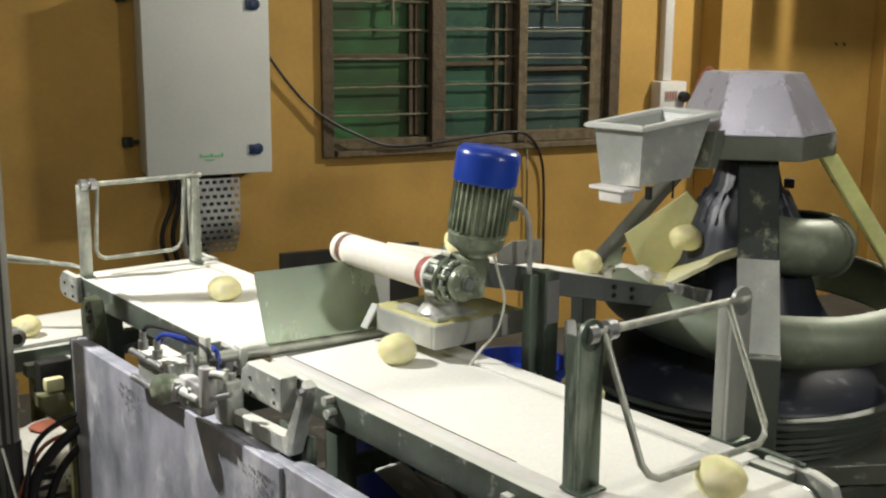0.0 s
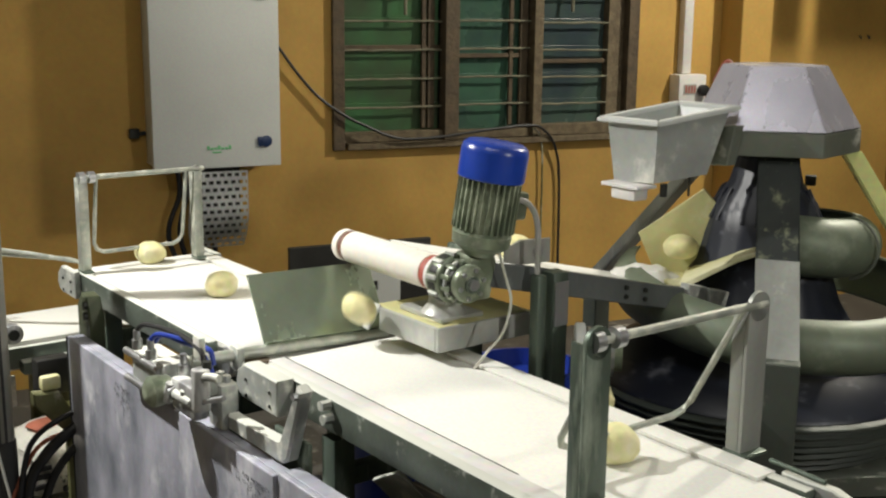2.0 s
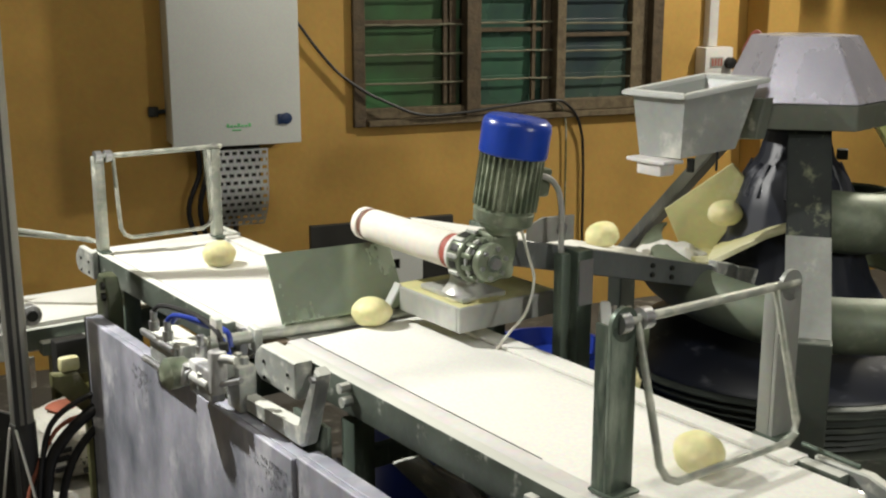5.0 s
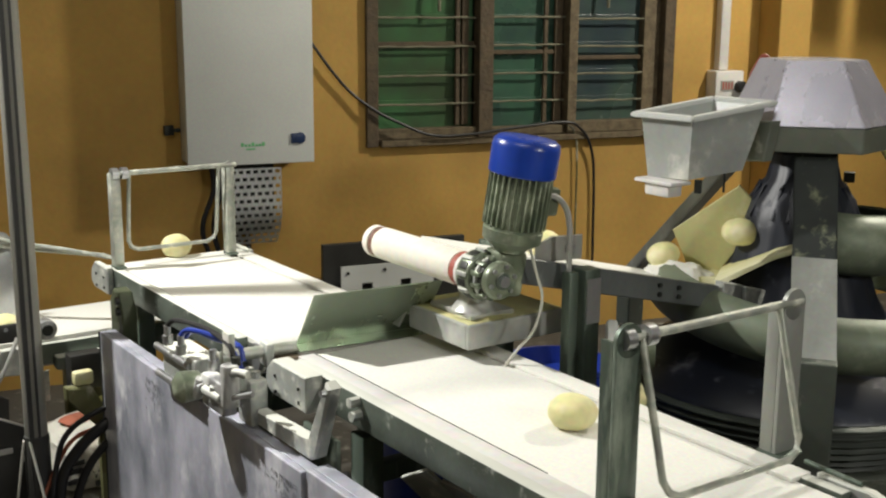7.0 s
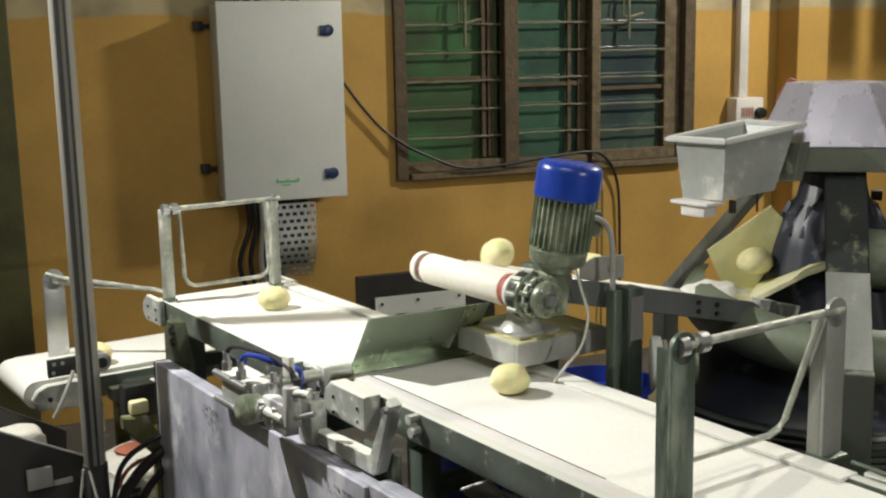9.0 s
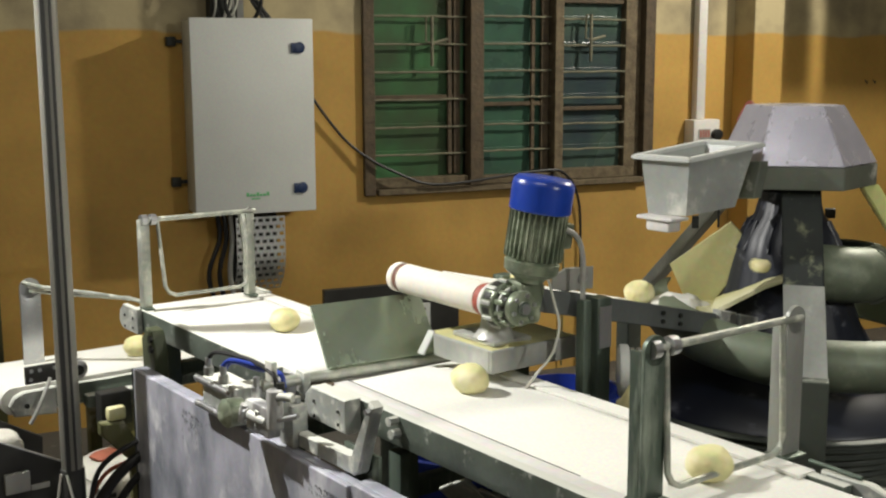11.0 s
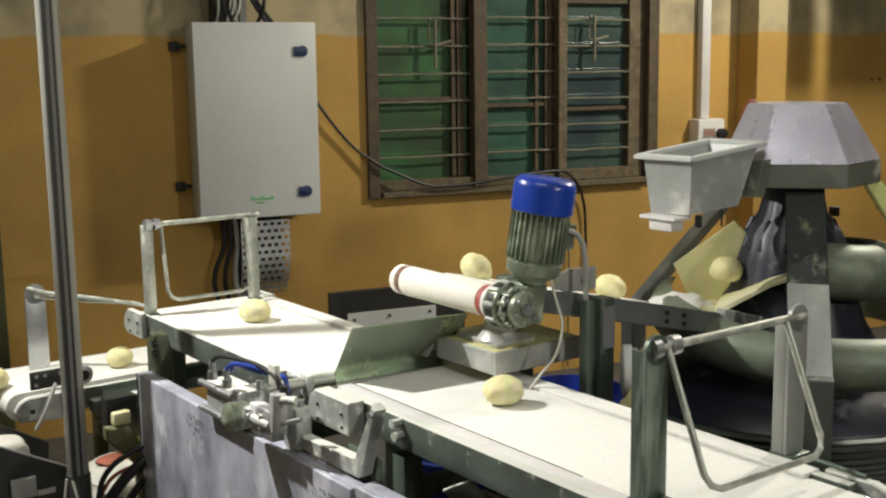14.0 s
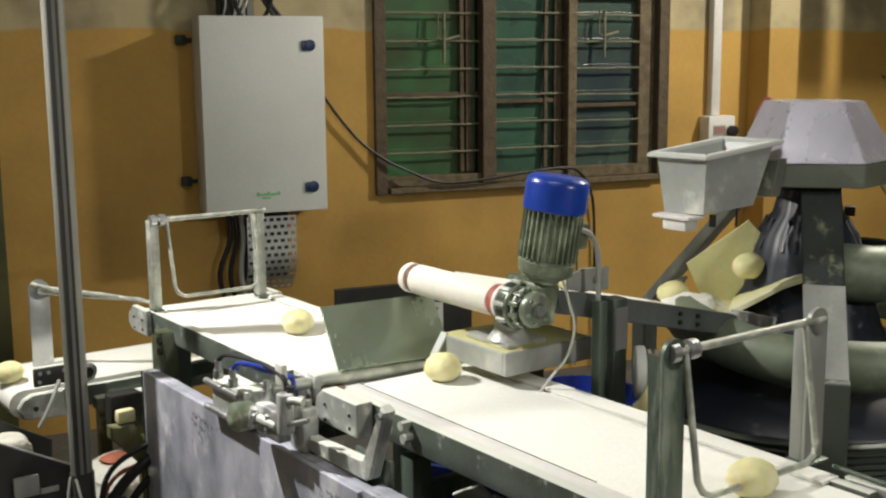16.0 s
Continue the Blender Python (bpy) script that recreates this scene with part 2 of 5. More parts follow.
def thing(name, frm, at, label, category, group="", kind=""):
    ob = new(name)
    ob.empty_display_size = 0.05
    ob.matrix_world = frm @ pose(*at)
    OFF[ob] = Vector(at)
    return tagged(ob, label, category, group, kind)


def finish(name, bm, material, off, smooth=False):
    bmesh.ops.translate(bm, verts=bm.verts, vec=-off)
    bmesh.ops.recalc_face_normals(bm, faces=bm.faces)
    me = bpy.data.meshes.new(name)
    bm.to_mesh(me)
    bm.free()
    if smooth:
        me.polygons.foreach_set("use_smooth", [True] * len(me.polygons))
        me.set_sharp_from_angle(angle=radians(38))
    me.materials.append(material)
    return me


def part(name, bm, material, parent, label="", smooth=True, pivot=None):
    """Links a bmesh, drawn in the frame's own numbers, as one mesh under a thing or a part."""
    off = OFF[parent]
    piv = Vector(pivot) if pivot else off
    ob = new(name, finish(name, bm, material, piv, smooth))
    ob.parent = parent
    ob.location = piv - off
    OFF[ob] = piv
    if label:
        tagged(ob, label)
    return ob


def single(name, frm, at, bm, material, label, category, group="", kind="", smooth=True):
    ob = new(name, finish(name, bm, material, Vector(at), smooth))
    ob.matrix_world = frm @ pose(*at)
    OFF[ob] = Vector(at)
    return tagged(ob, label, category, group, kind)


def box(bm, x0, x1, y0, y1, z0, z1, bevel=0.003, m=None):
    r = bmesh.ops.create_cube(bm, size=1.0)
    vs = r["verts"]
    for v in vs:
        v.co = Vector(((x0 + x1) / 2 + v.co.x * (x1 - x0), (y0 + y1) / 2 + v.co.y * (y1 - y0), (z0 + z1) / 2 + v.co.z * (z1 - z0)))
    if bevel:
        es = list({e for v in vs for e in v.link_edges})
        rr = bmesh.ops.bevel(bm, geom=es, offset=bevel, segments=2, affect="EDGES", profile=0.5)
        vs = list({v for f in rr["faces"] for v in f.verts} | {v for v in vs if v.is_valid})
    if m is not None:
        bmesh.ops.transform(bm, matrix=m, verts=vs)
    return bm


def B(*a, **k):
    return box(bmesh.new(), *a, **k)


def rod(bm, p0, p1, r, seg=16, r1=None, bevel=0.0):
    p0, p1 = Vector(p0), Vector(p1)
    d = p1 - p0
    q = d.to_track_quat("Z", "Y").to_matrix().to_4x4()
    res = bmesh.ops.create_cone(bm, cap_ends=True, segments=seg, radius1=r, radius2=r if r1 is None else r1, depth=d.length, matrix=Matrix.Translation((p0 + p1) / 2) @ q)
    if bevel:
        es = [e for e in {e for v in res["verts"] for e in v.link_edges} if len(e.link_faces) == 2 and any(len(f.verts) > 4 for f in e.link_faces)]
        bmesh.ops.bevel(bm, geom=es, offset=bevel, segments=2, affect="EDGES", profile=0.5)
    return bm


def smooth_path(pts, n=6):
    pts = [Vector(p) for p in pts]
    out = []
    for i in range(len(pts) - 1):
        a, b, c, d = pts[max(i - 1, 0)], pts[i], pts[i + 1], pts[min(i + 2, len(pts) - 1)]
        for k in range(n):
            t = k / n
            out.append(0.5 * ((2 * b) + (c - a) * t + (2 * a - 5 * b + 4 * c - d) * t * t + (3 * b - a - 3 * c + d) * t ** 3))
    return out + [pts[-1]]


def tube(bm, pts, r, seg=8, closed=False):
    """A round tube along points."""
    pts = [Vector(p) for p in pts]
    rings, n = [], len(pts)
    up = Vector((0.31, 0.2, 0.93))
    for i, p in enumerate(pts):
        a = pts[(i - 1) % n] if closed or i > 0 else p
        b = pts[(i + 1) % n] if closed or i < n - 1 else p
        t = (b - a).normalized()
        s = t.cross(up).normalized()
        if i and s.dot(last) < 0:
            s = -s
        last = s
        w = t.cross(s)
        rad = r[i] if isinstance(r, (list, tuple)) else r
        rings.append([bm.verts.new(p + rad * (math.cos(2 * math.pi * k / seg) * s + math.sin(2 * math.pi * k / seg) * w)) for k in range(seg)])
    for i in range(n if closed else n - 1):
        a, b = rings[i], rings[(i + 1) % n]
        for k in range(seg):
            bm.faces.new((a[k], a[(k + 1) % seg], b[(k + 1) % seg], b[k]))
    if not closed:
        bm.faces.new(rings[0][::-1])
        bm.faces.new(rings[-1])
    return bm


def lathe(bm, profile, seg=48, at=(0, 0), ripple=0.0, lobes=0):
    rings = []
    for r, z in profile:
        rings.append([bm.verts.new((at[0] + r * (1 + ripple * math.cos(lobes * 2 * math.pi * k / seg)) * math.cos(2 * math.pi * k / seg), at[1] + r * (1 + ripple * math.cos(lobes * 2 * math.pi * k / seg)) * math.sin(2 * math.pi * k / seg), z)) for k in range(seg)])
    for a, b in zip(rings, rings[1:]):
        for k in range(seg):
            bm.faces.new((a[k], a[(k + 1) % seg], b[(k + 1) % seg], b[k]))
    bm.faces.new(rings[0])
    bm.faces.new(rings[-1])
    return bm


def slab(bm, outline, axis, a0, a1, bevel=0.002):
    """A flat plate: a 2D outline in the other two axes, thick from a0 to a1 along one axis."""
    def P(p, a):
        return {"x": (a, p[0], p[1]), "y": (p[0], a, p[1]), "z": (p[0], p[1], a)}[axis]
    lo = [bm.verts.new(P(p, a0)) for p in outline]
    hi = [bm.verts.new(P(p, a1)) for p in outline]
    fs = [bm.faces.new(lo), bm.faces.new(hi[::-1])]
    n = len(outline)
    for i in range(n):
        fs.append(bm.faces.new((lo[i], hi[i], hi[(i + 1) % n], lo[(i + 1) % n])))
    if bevel:
        es = list({e for f in fs[:2] for e in f.edges})
        bmesh.ops.bevel(bm, geom=es, offset=bevel, segments=1, affect="EDGES")
    return bm


def stadium(x0, x1, z0, z1, n=8):
    """The side outline of a belt that runs round two end pulleys."""
    r = (z1 - z0) / 2
    zc = (z0 + z1) / 2
    pts = [(x0 + r + r * math.cos(math.pi / 2 + math.pi * k / n), zc + r * math.sin(math.pi / 2 + math.pi * k / n)) for k in range(n + 1)]
    return pts + [(x1 - r + r * math.cos(-math.pi / 2 + math.pi * k / n), zc + r * math.sin(-math.pi / 2 + math.pi * k / n)) for k in range(n + 1)]


# ---------- the room ----------
def room():
    def slabw(name, x0, x1, y0, y1, z0, z1, m, label, cat):
        single(name, W, ((x0 + x1) / 2, (y0 + y1) / 2, z0), B(x0, x1, y0, y1, z0, z1, bevel=0), m, label, cat, kind="structure", smooth=False)
    slabw("floor", -5, 6, -9, 0.3, -0.1, 0, M_FLOOR, "flour-dusted grey concrete floor", "floor")
    slabw("ceiling", -5, 6, -9, 0.3, 3.4, 3.5, M_CEIL, "unseen ceiling above the line, kept pale to bounce light", "ceiling")
    slabw("wall_west", -5.2, -5, -9, 0.3, 0, 3.4, M_PLAIN, "unseen side wall, kept pale to bounce light", "wall")
    slabw("wall_east", 6, 6.2, -9, 0.3, 0, 3.4, M_PLAIN, "unseen side wall, kept pale to bounce light", "wall")
    slabw("wall_south", -5, 6, -9.2, -9, 0, 3.4, M_PLAIN, "unseen wall behind the camera, kept pale to bounce light", "wall")
    # back wall with the window opening through it
    bm = bmesh.new()
    for x0, x1, z0, z1 in ((-5, 0.03, 0, 3.4), (1.565, 6, 0, 3.4), (0.03, 1.565, 0, 0.955), (0.03, 1.565, 2.16, 3.4)):
        box(bm, x0, x1, 0, 0.2, z0, z1, bevel=0)
    single("wall_north", W, (0, 0, 0), bm, M_WALL, "ochre painted plaster wall, cream and mouldy above", "wall", kind="structure", smooth=False)
    single("pilaster", W, (2.2, 0, 0), B(2.10, 2.29, -0.17, -0.002, 0, 3.4, bevel=0.006), M_WALL, "ochre painted plaster pilaster on the wall", "pilaster", kind="structure", smooth=False)
    single("pilaster", W, (3.5, 0, 0), B(3.30, 3.62, -0.10, -0.002, 0, 3.4, bevel=0.006), M_WALL, "ochre painted plaster pilaster on the wall", "pilaster", kind="structure", smooth=False)
    single("pilaster", W, (-2.2, 0, 0), B(-2.9, -1.60, -0.05, -0.002, 0, 3.4, bevel=0.004), M_OLIVE, "olive green painted door board with dark stains", "door", kind="structure", smooth=False)
    # unseen boards added above the view to throw dark bands on the wall
    d = thing("hanging_duct", W, (2.7, -0.9, 2.25), "unseen boards added to cast shadow bands on the wall", "duct")
    for x0, x1 in ((2.497, 2.594), (2.638, 2.96)):
        part("drop", B(x0, x1, -0.93, -0.87, 2.27, 3.398, bevel=0.004), M_CABINET, d, smooth=False)
    # night outside the window
    single("backdrop", W, (0.8, 0.6, 1.5), B(-0.6, 2.3, 0.6, 0.62, 0.4, 2.9, bevel=0), M_DARK, "dark night outside the window", "backdrop", kind="structure", smooth=False)


room()


def window():
    w = thing("window_1", W, (0.8, 0, 0.93), "old wooden louvre window with green glass and iron bars", "window", kind="structure")
    fy0, fy1 = -0.025, 0.05
    part("window_frame", B(0.012, 0.066, fy0, fy1, 0.948, 2.22), M_WOOD, w, smooth=False)
    part("window_frame", B(1.535, 1.595, fy0, fy1, 0.948, 2.22), M_WOOD, w, smooth=False)
    part("window_frame", B(0.077, 1.533, fy0, fy1, 2.14, 2.22), M_WOOD, w, smooth=False)
    part("window_sill", B(0.077, 1.533, fy0 - 0.012, fy1, 0.948, 0.975), M_WOODL, w, "pale worn wooden sill", smooth=False)
    part("mullion", B(0.555, 0.625, fy0 + 0.004, fy1, 0.977, 2.138), M_WOOD, w, smooth=False)
    part("mullion", B(1.015, 1.062, fy0 + 0.004, fy1, 0.977, 2.138), M_WOODL, w, smooth=False)
    part("reveal", B(1.445, 1.533, 0.020, 0.20, 0.977, 2.138), M_WOODL, w, smooth=False)
    part("sash_rail", B(0.064, 0.553, 0.0, 0.06, 0.977, 1.022), M_WOODL, w, smooth=False)
    part("sash_rail", B(0.627, 1.013, 0.0, 0.06, 0.977, 1.015), M_WOODL, w, smooth=False)
    part("sash_rail", B(1.064, 1.443, 0.0, 0.06, 0.977, 1.03), M_WOODL, w, smooth=False)
    for x, d in ((0.468, 0.010), (0.505, 0.016), (0.918, 0.010), (0.985, 0.020)):
        part("louvre_carrier", B(x - d, x + d, 0.030, 0.050, 1.03, 2.138), M_WOOD, w, smooth=False)
    for x0, x1, m in ((0.064, 0.552, M_GREEN), (0.628, 1.012, M_TEAL), (1.065, 1.442, M_TEALD)):
        for k in range(9):
            z = 1.02 + 0.128 * k
            if z > 2.08:
                continue
            me = bmesh.new()
            box(me, x0, x1, -0.003, 0.003, -0.068, 0.068, bevel=0.001, m=Matrix.Translation((0, 0.066, z + 0.06)) @ Matrix.Rotation(radians(4), 4, "X"))
            part("louvre", me, m, w, smooth=False)
    # iron bars in front of the glass
    for x0, x1, s in ((0.064, 0.553, 0), (0.627, 1.013, 0.004), (1.062, 1.443, -0.004)):
        for k in range(8):
            z = 1.13 + 0.129 * k + s
            bm = bmesh.new()
            n = 7
            random.seed(k + int(x0 * 100))
            pts = [(x0 + (x1 - x0) * i / n, 0.022, z + random.uniform(-0.002, 0.002)) for i in range(n + 1)]
            part("window_bar", tube(bm, pts, 0.0052, 6), M_BAR, w, smooth=False)
    for x0, x1, z in ((0.064, 0.553, 1.40), (0.627, 1.013, 1.36), (1.064, 1.443, 1.33), (0.064, 0.553, 1.93), (0.627, 1.013, 1.93), (1.064, 1.443, 1.86)):
        part("louvre_rail", B(x0, x1, 0.036, 0.054, z - 0.010, z + 0.010), M_WOOD, w, smooth=False)
    for x, z in ((0.365, 1.66), (1.23, 1.68)):
        bm = tube(bmesh.new(), [(x, 0.004, z - 0.115), (x, 0.004, z + 0.115)], 0.008, 8)
        tube(bm, [(x, 0.004, z + 0.112), (x - 0.03, 0.004, z + 0.112), (x - 0.031, 0.004, z + 0.0), (x, 0.004, z - 0.01)], 0.0045, 6)
        tube(bm, [(x, 0.004, z - 0.01), (x + 0.085, 0.014, z + 0.01)], 0.0075, 6)
        part("window_handle", bm, M_BAR, w, "rusty louvre handle")


window()


def enclosure():
    e = thing("electrical_enclosure", W, (-0.547, 0, 0.925), "light grey steel electrical cabinet on the ochre wall", "electrical cabinet")
    part("body", B(-0.806, -0.288, -0.175, -0.012, 0.93, 1.742, bevel=0.004), M_ENC, e)
    part("door", B(-0.812, -0.282, -0.202, -0.178, 0.922, 1.75, bevel=0.005), M_ENC, e)
    d = e.children[1]
    for z in (1.628, 1.026):
        bm = rod(bmesh.new(), (-0.345, -0.203, z), (-0.345, -0.211, z), 0.024, 20, bevel=0.002)
        box(bm, -0.382, -0.352, -0.209, -0.203, z - 0.022, z + 0.02, bevel=0.002)
        part("lock", bm, M_NAVY, d, "dark blue quarter-turn lock")
    for i in range(7):
        x = -0.594 + i * 0.0148
        part("logo_bar", B(x, x + 0.011, -0.2045, -0.2022, 0.998, 1.007 + (0.007 if i % 3 == 0 else 0), bevel=0), M_GREENINK, d, smooth=False)
    part("logo_bar", B(-0.572, -0.535, -0.2045, -0.2022, 0.984, 0.990, bevel=0), M_GREENINK, d, smooth=False)
    for z in (1.655, 1.055):
        bm = B(-0.875, -0.835, -0.035, -0.003, z - 0.02, z + 0.02)
        box(bm, -0.84, -0.806, -0.022, -0.012, z - 0.008, z + 0.008, bevel=0.001)
        part("wall_bracket", bm, M_DARK, e, "dark mounting bracket")
    # cable trunk above, in a nest of wires
    b = thing("wire_duct", W, (-0.66, -0.08, 1.76), "dark cable trunk with loose wires above the cabinet", "cable trunk")
    part("trunk", B(-0.70, -0.60, -0.10, -0.02, 1.752, 3.39), M_DARK, b, smooth=False)
    part("trunk", B(-0.585, -0.555, -0.10, -0.02, 1.752, 3.39), M_GREY, b, smooth=False)
    random.seed(4)
    for i in range(9):
        x = random.uniform(-0.71, -0.5)
        pts = [(x, -0.11, 1.745), (x + random.uniform(-.04, .04), -0.12 - random.uniform(0, .03), 1.83), (x + random.uniform(-.06, .06), -0.11, 2.05), (x + random.uniform(-.08, .08), -0.10, 2.6), (x, -0.08, 3.38)]
        part("wire", tube(bmesh.new(), smooth_path(pts), 0.005 if i % 3 else 0.009, 6), (M_BLACK, M_WIREW, M_GREY)[i % 3], b)
    part("wire", tube(bmesh.new(), smooth_path([(-0.44, -0.10, 1.745), (-0.52, -0.11, 1.86), (-0.60, -0.10, 2.1), (-0.62, -0.08, 3.38)]), 0.011, 8), M_BLACK, b)
    part("wire", tube(bmesh.new(), smooth_path([(-0.47, -0.12, 1.745), (-0.56, -0.12, 1.90), (-0.63, -0.10, 2.2), (-0.64, -0.08, 3.38)]), 0.009, 8), M_BLACK, b)


enclosure()


def perforated_tray():
    t = thing("cable_tray", W, (-0.46, -0.1, 0.57), "perforated galvanised cable tray curling below the cabinet", "cable tray")
    # strips between the slots, and the webs that join them; the sheet curls towards the bottom
    def cur(z):
        k = max(0.0, (0.74 - z) / 0.17)
        return -0.19 + 0.10 * k * k
    bm = bmesh.new()
    x0, x1 = -0.640, -0.424
    rows, cols = 11, 7
    dz, dx = (0.905 - 0.565) / rows, (x1 - x0) / cols
    def quad(a, b, c, d):
        vs = [bm.verts.new((x, cur(z) + 0.0, z)) for x, z in (a, b, c, d)]
        f = bm.faces.new(vs)
        return f
    for i in range(rows):
        za, zb = 0.565 + i * dz, 0.565 + (i + 1) * dz
        hz = (zb - za) * 0.27
        quad((x0, za), (x1, za), (x1, za + hz), (x0, za + hz))
        quad((x0, zb - hz), (x1, zb - hz), (x1, zb), (x0, zb))
        off = 0.5 * dx * (i % 2)
        cut = []
        x = x0 - off
        while x < x1 + dx:
            cut.append((x + 0.18 * dx, x + 0.80 * dx))
            x += dx
        last_x = x0
        for a, b in cut:
            a, b = max(a, x0 + 0.004), min(b, x1 - 0.004)
            if b <= a:
                continue
            quad((last_x, za + hz), (a, za + hz), (a, zb - hz), (last_x, zb - hz))
            last_x = b
        quad((last_x, za + hz), (x1, za + hz), (x1, zb - hz), (last_x, zb - hz))
    r = bmesh.ops.solidify(bm, geom=list(bm.faces), thickness=0.0015)
    part("sheet", bm, M_GALV, t, smooth=False)
    # dark sheet added behind the slots to stand for the shade in them
    bm = bmesh.new()
    bmb = slab(bm, [(x0, 0.60), (x1, 0.60), (x1, 0.905), (x0, 0.905)], "y", -0.06, -0.052)
    part("backing", bmb, M_DARK, t, smooth=False)
    for i in range(5):
        x = -0.70 + i * 0.028
        pts = [(x, -0.09, 0.922), (x + 0.01, -0.08 - 0.008 * (i % 2), 0.80), (x + 0.02 * (i - 2), -0.07, 0.62), (x + 0.05, -0.06, 0.35), (x + 0.06, -0.05, 0.02)]
        single("hanging_cable", W, (x, -0.09, 0.02), tube(bmesh.new(), smooth_path(pts), 0.011, 8), (M_BLACK, M_GREY)[i == 2], "dark power cable hanging below the cabinet", "cable", group="cables below the cabinet")


perforated_tray()


def wall_cables_and_switch():
    pts = [(-0.275, -0.03, 1.46), (-0.224, -0.03, 1.39), (-0.15, -0.03, 1.29), (-0.059, -0.03, 1.19), (0.05, -0.045, 1.11), (0.148, -0.05, 1.06), (0.309, -0.055, 0.997), (0.504, -0.055, 0.995), (0.75, -0.06, 1.02), (0.97, -0.06, 1.035), (1.06, -0.05, 1.01), (1.141, -0.03, 0.91), (1.172, -0.02, 0.7), (1.178, -0.02, 0.02)]
    single("black_cable", W, (1.178, -0.02, 0.02), tube(bmesh.new(), smooth_path(pts, 8), 0.0068, 8), M_BLACK, "slack black cable hung along the window sill", "cable")
    pts = [(1.0, -0.05, 1.02), (1.05, -0.03, 0.98), (1.075, -0.02, 0.8), (1.07, -0.02, 0.02)]
    single("thin_cable", W, (1.07, -0.02, 0.02), tube(bmesh.new(), smooth_path(pts, 8), 0.005, 8), M_OLIVEBAR, "thin brown cable running down the wall", "cable")
    s = thing("isolator_switch", W, (1.885, 0, 1.12), "white isolator switch box with a black knob", "switch")
    part("housing", B(1.800, 1.965, -0.09, -0.002, 1.10, 1.262, bevel=0.008), M_WHITEP, s)
    part("label_plate", B(1.828, 1.905, -0.094, -0.0905, 1.165, 1.215, bevel=0.001), M_GREY, s, "grey printed rating plate", smooth=False)
    for i in range(4):
        part("print_bar", B(1.836 + i * 0.017, 1.845 + i * 0.017, -0.096, -0.0945, 1.172, 1.208, bevel=0), M_RED, s, smooth=False)
    bm = rod(bmesh.new(), (1.935, -0.0905, 1.185), (1.935, -0.125, 1.185), 0.028, 20, bevel=0.004)
    part("knob", bm, M_BLACK, s, "black rotary knob")
    single("conduit", W, (1.87, -0.03, 1.265), B(1.842, 1.895, -0.05, -0.002, 1.265, 3.39, bevel=0.004), M_WHITEP, "white plastic conduit running up the wall", "conduit")
    for x in (3.03, 3.09):
        bm = tube(bmesh.new(), smooth_path([(x - 0.012, -0.002, 1.455), (x - 0.008, -0.012, 1.44), (x, -0.012, 1.435), (x + 0.004, -0.003, 1.45)]), 0.003, 6)
        single("wall_hook", W, (x, 0, 1.40), bm, M_WOOD, "small dark wall hook", "hook", group="wall hooks")


wall_cables_and_switch()


def leaning_board():
    b = thing("dark_board", W, (0.1, -0.12, 0.0), "dark board standing on edge against the wall", "board")
    part("board", B(-0.235, 0.437, -0.14, -0.11, 0.0, 0.545), M_DARKB, b, smooth=False)
    # pale plate with slots in front of it
    bm = bmesh.new()
    x0, x1, z0, z1 = -0.17, 0.262, 0.10, 0.455
    holes = [(-0.075, -0.025, 0.33, 0.375), (0.105, 0.155, 0.335, 0.38)]
    xs = sorted({x0, x1, *[h[0] for h in holes], *[h[1] for h in holes]})
    for i in range(len(xs) - 1):
        a, c = xs[i], xs[i + 1]
        h = [h for h in holes if h[0] == a]
        if h:
            box(bm, a, c, -0.20, -0.19, z0, h[0][2], bevel=0)
            box(bm, a, c, -0.20, -0.19, h[0][3], z1, bevel=0)
        else:
            box(bm, a, c, -0.20, -0.19, z0, z1, bevel=0)
    p = thing("slotted_plate", W, (0.05, -0.195, 0.0), "pale grey sheet metal plate with square slots", "plate")
    part("plate", bm, M_ENC, p, smooth=False)
    part("foot", B(-0.15, 0.24, -0.22, -0.17, 0.0, 0.098), M_DARKB, p, smooth=False)
    for x, z in ((-0.14, 0.425), (0.03, 0.43), (0.23, 0.43)):
        part("bolt", rod(bmesh.new(), (x, -0.201, z), (x, -0.206, z), 0.007, 10), M_DARK, p)


leaning_board()


# ---------- the bread line ----------
ZB = 0.822      # top of the two long belts


def long_conveyor(name, u0, u1, v0, v1, label):
    """A flat belt conveyor along the line: belt round two pulleys, side rails, end plates and legs."""
    c = thing(name, C, ((u0 + u1) / 2, (v0 + v1) / 2, 0), label, "conveyor")
    part("belt", slab(bmesh.new(), stadium(u0, u1, ZB - 0.075, ZB), "y", v0 + 0.036, v1 - 0.033, bevel=0), M_BELT, c, "flour-white conveyor belt")
    for k, (a, b) in enumerate(((v0, v0 + 0.027), (v1 - 0.026, v1))):
        part("side_rail", B(u0 + 0.06, u1 - 0.07, a, b, ZB - 0.062, ZB + 0.006, bevel=0.003), M_SIDE, c, "dusty grey steel side rail")
    for u in (u0 + 0.04, u1 - 0.04):
        part("pulley", rod(bmesh.new(), (u, v0 + 0.024, ZB - 0.0375), (u, v1 - 0.022, ZB - 0.0375), 0.034, 24), M_STEEL, c)
    return c


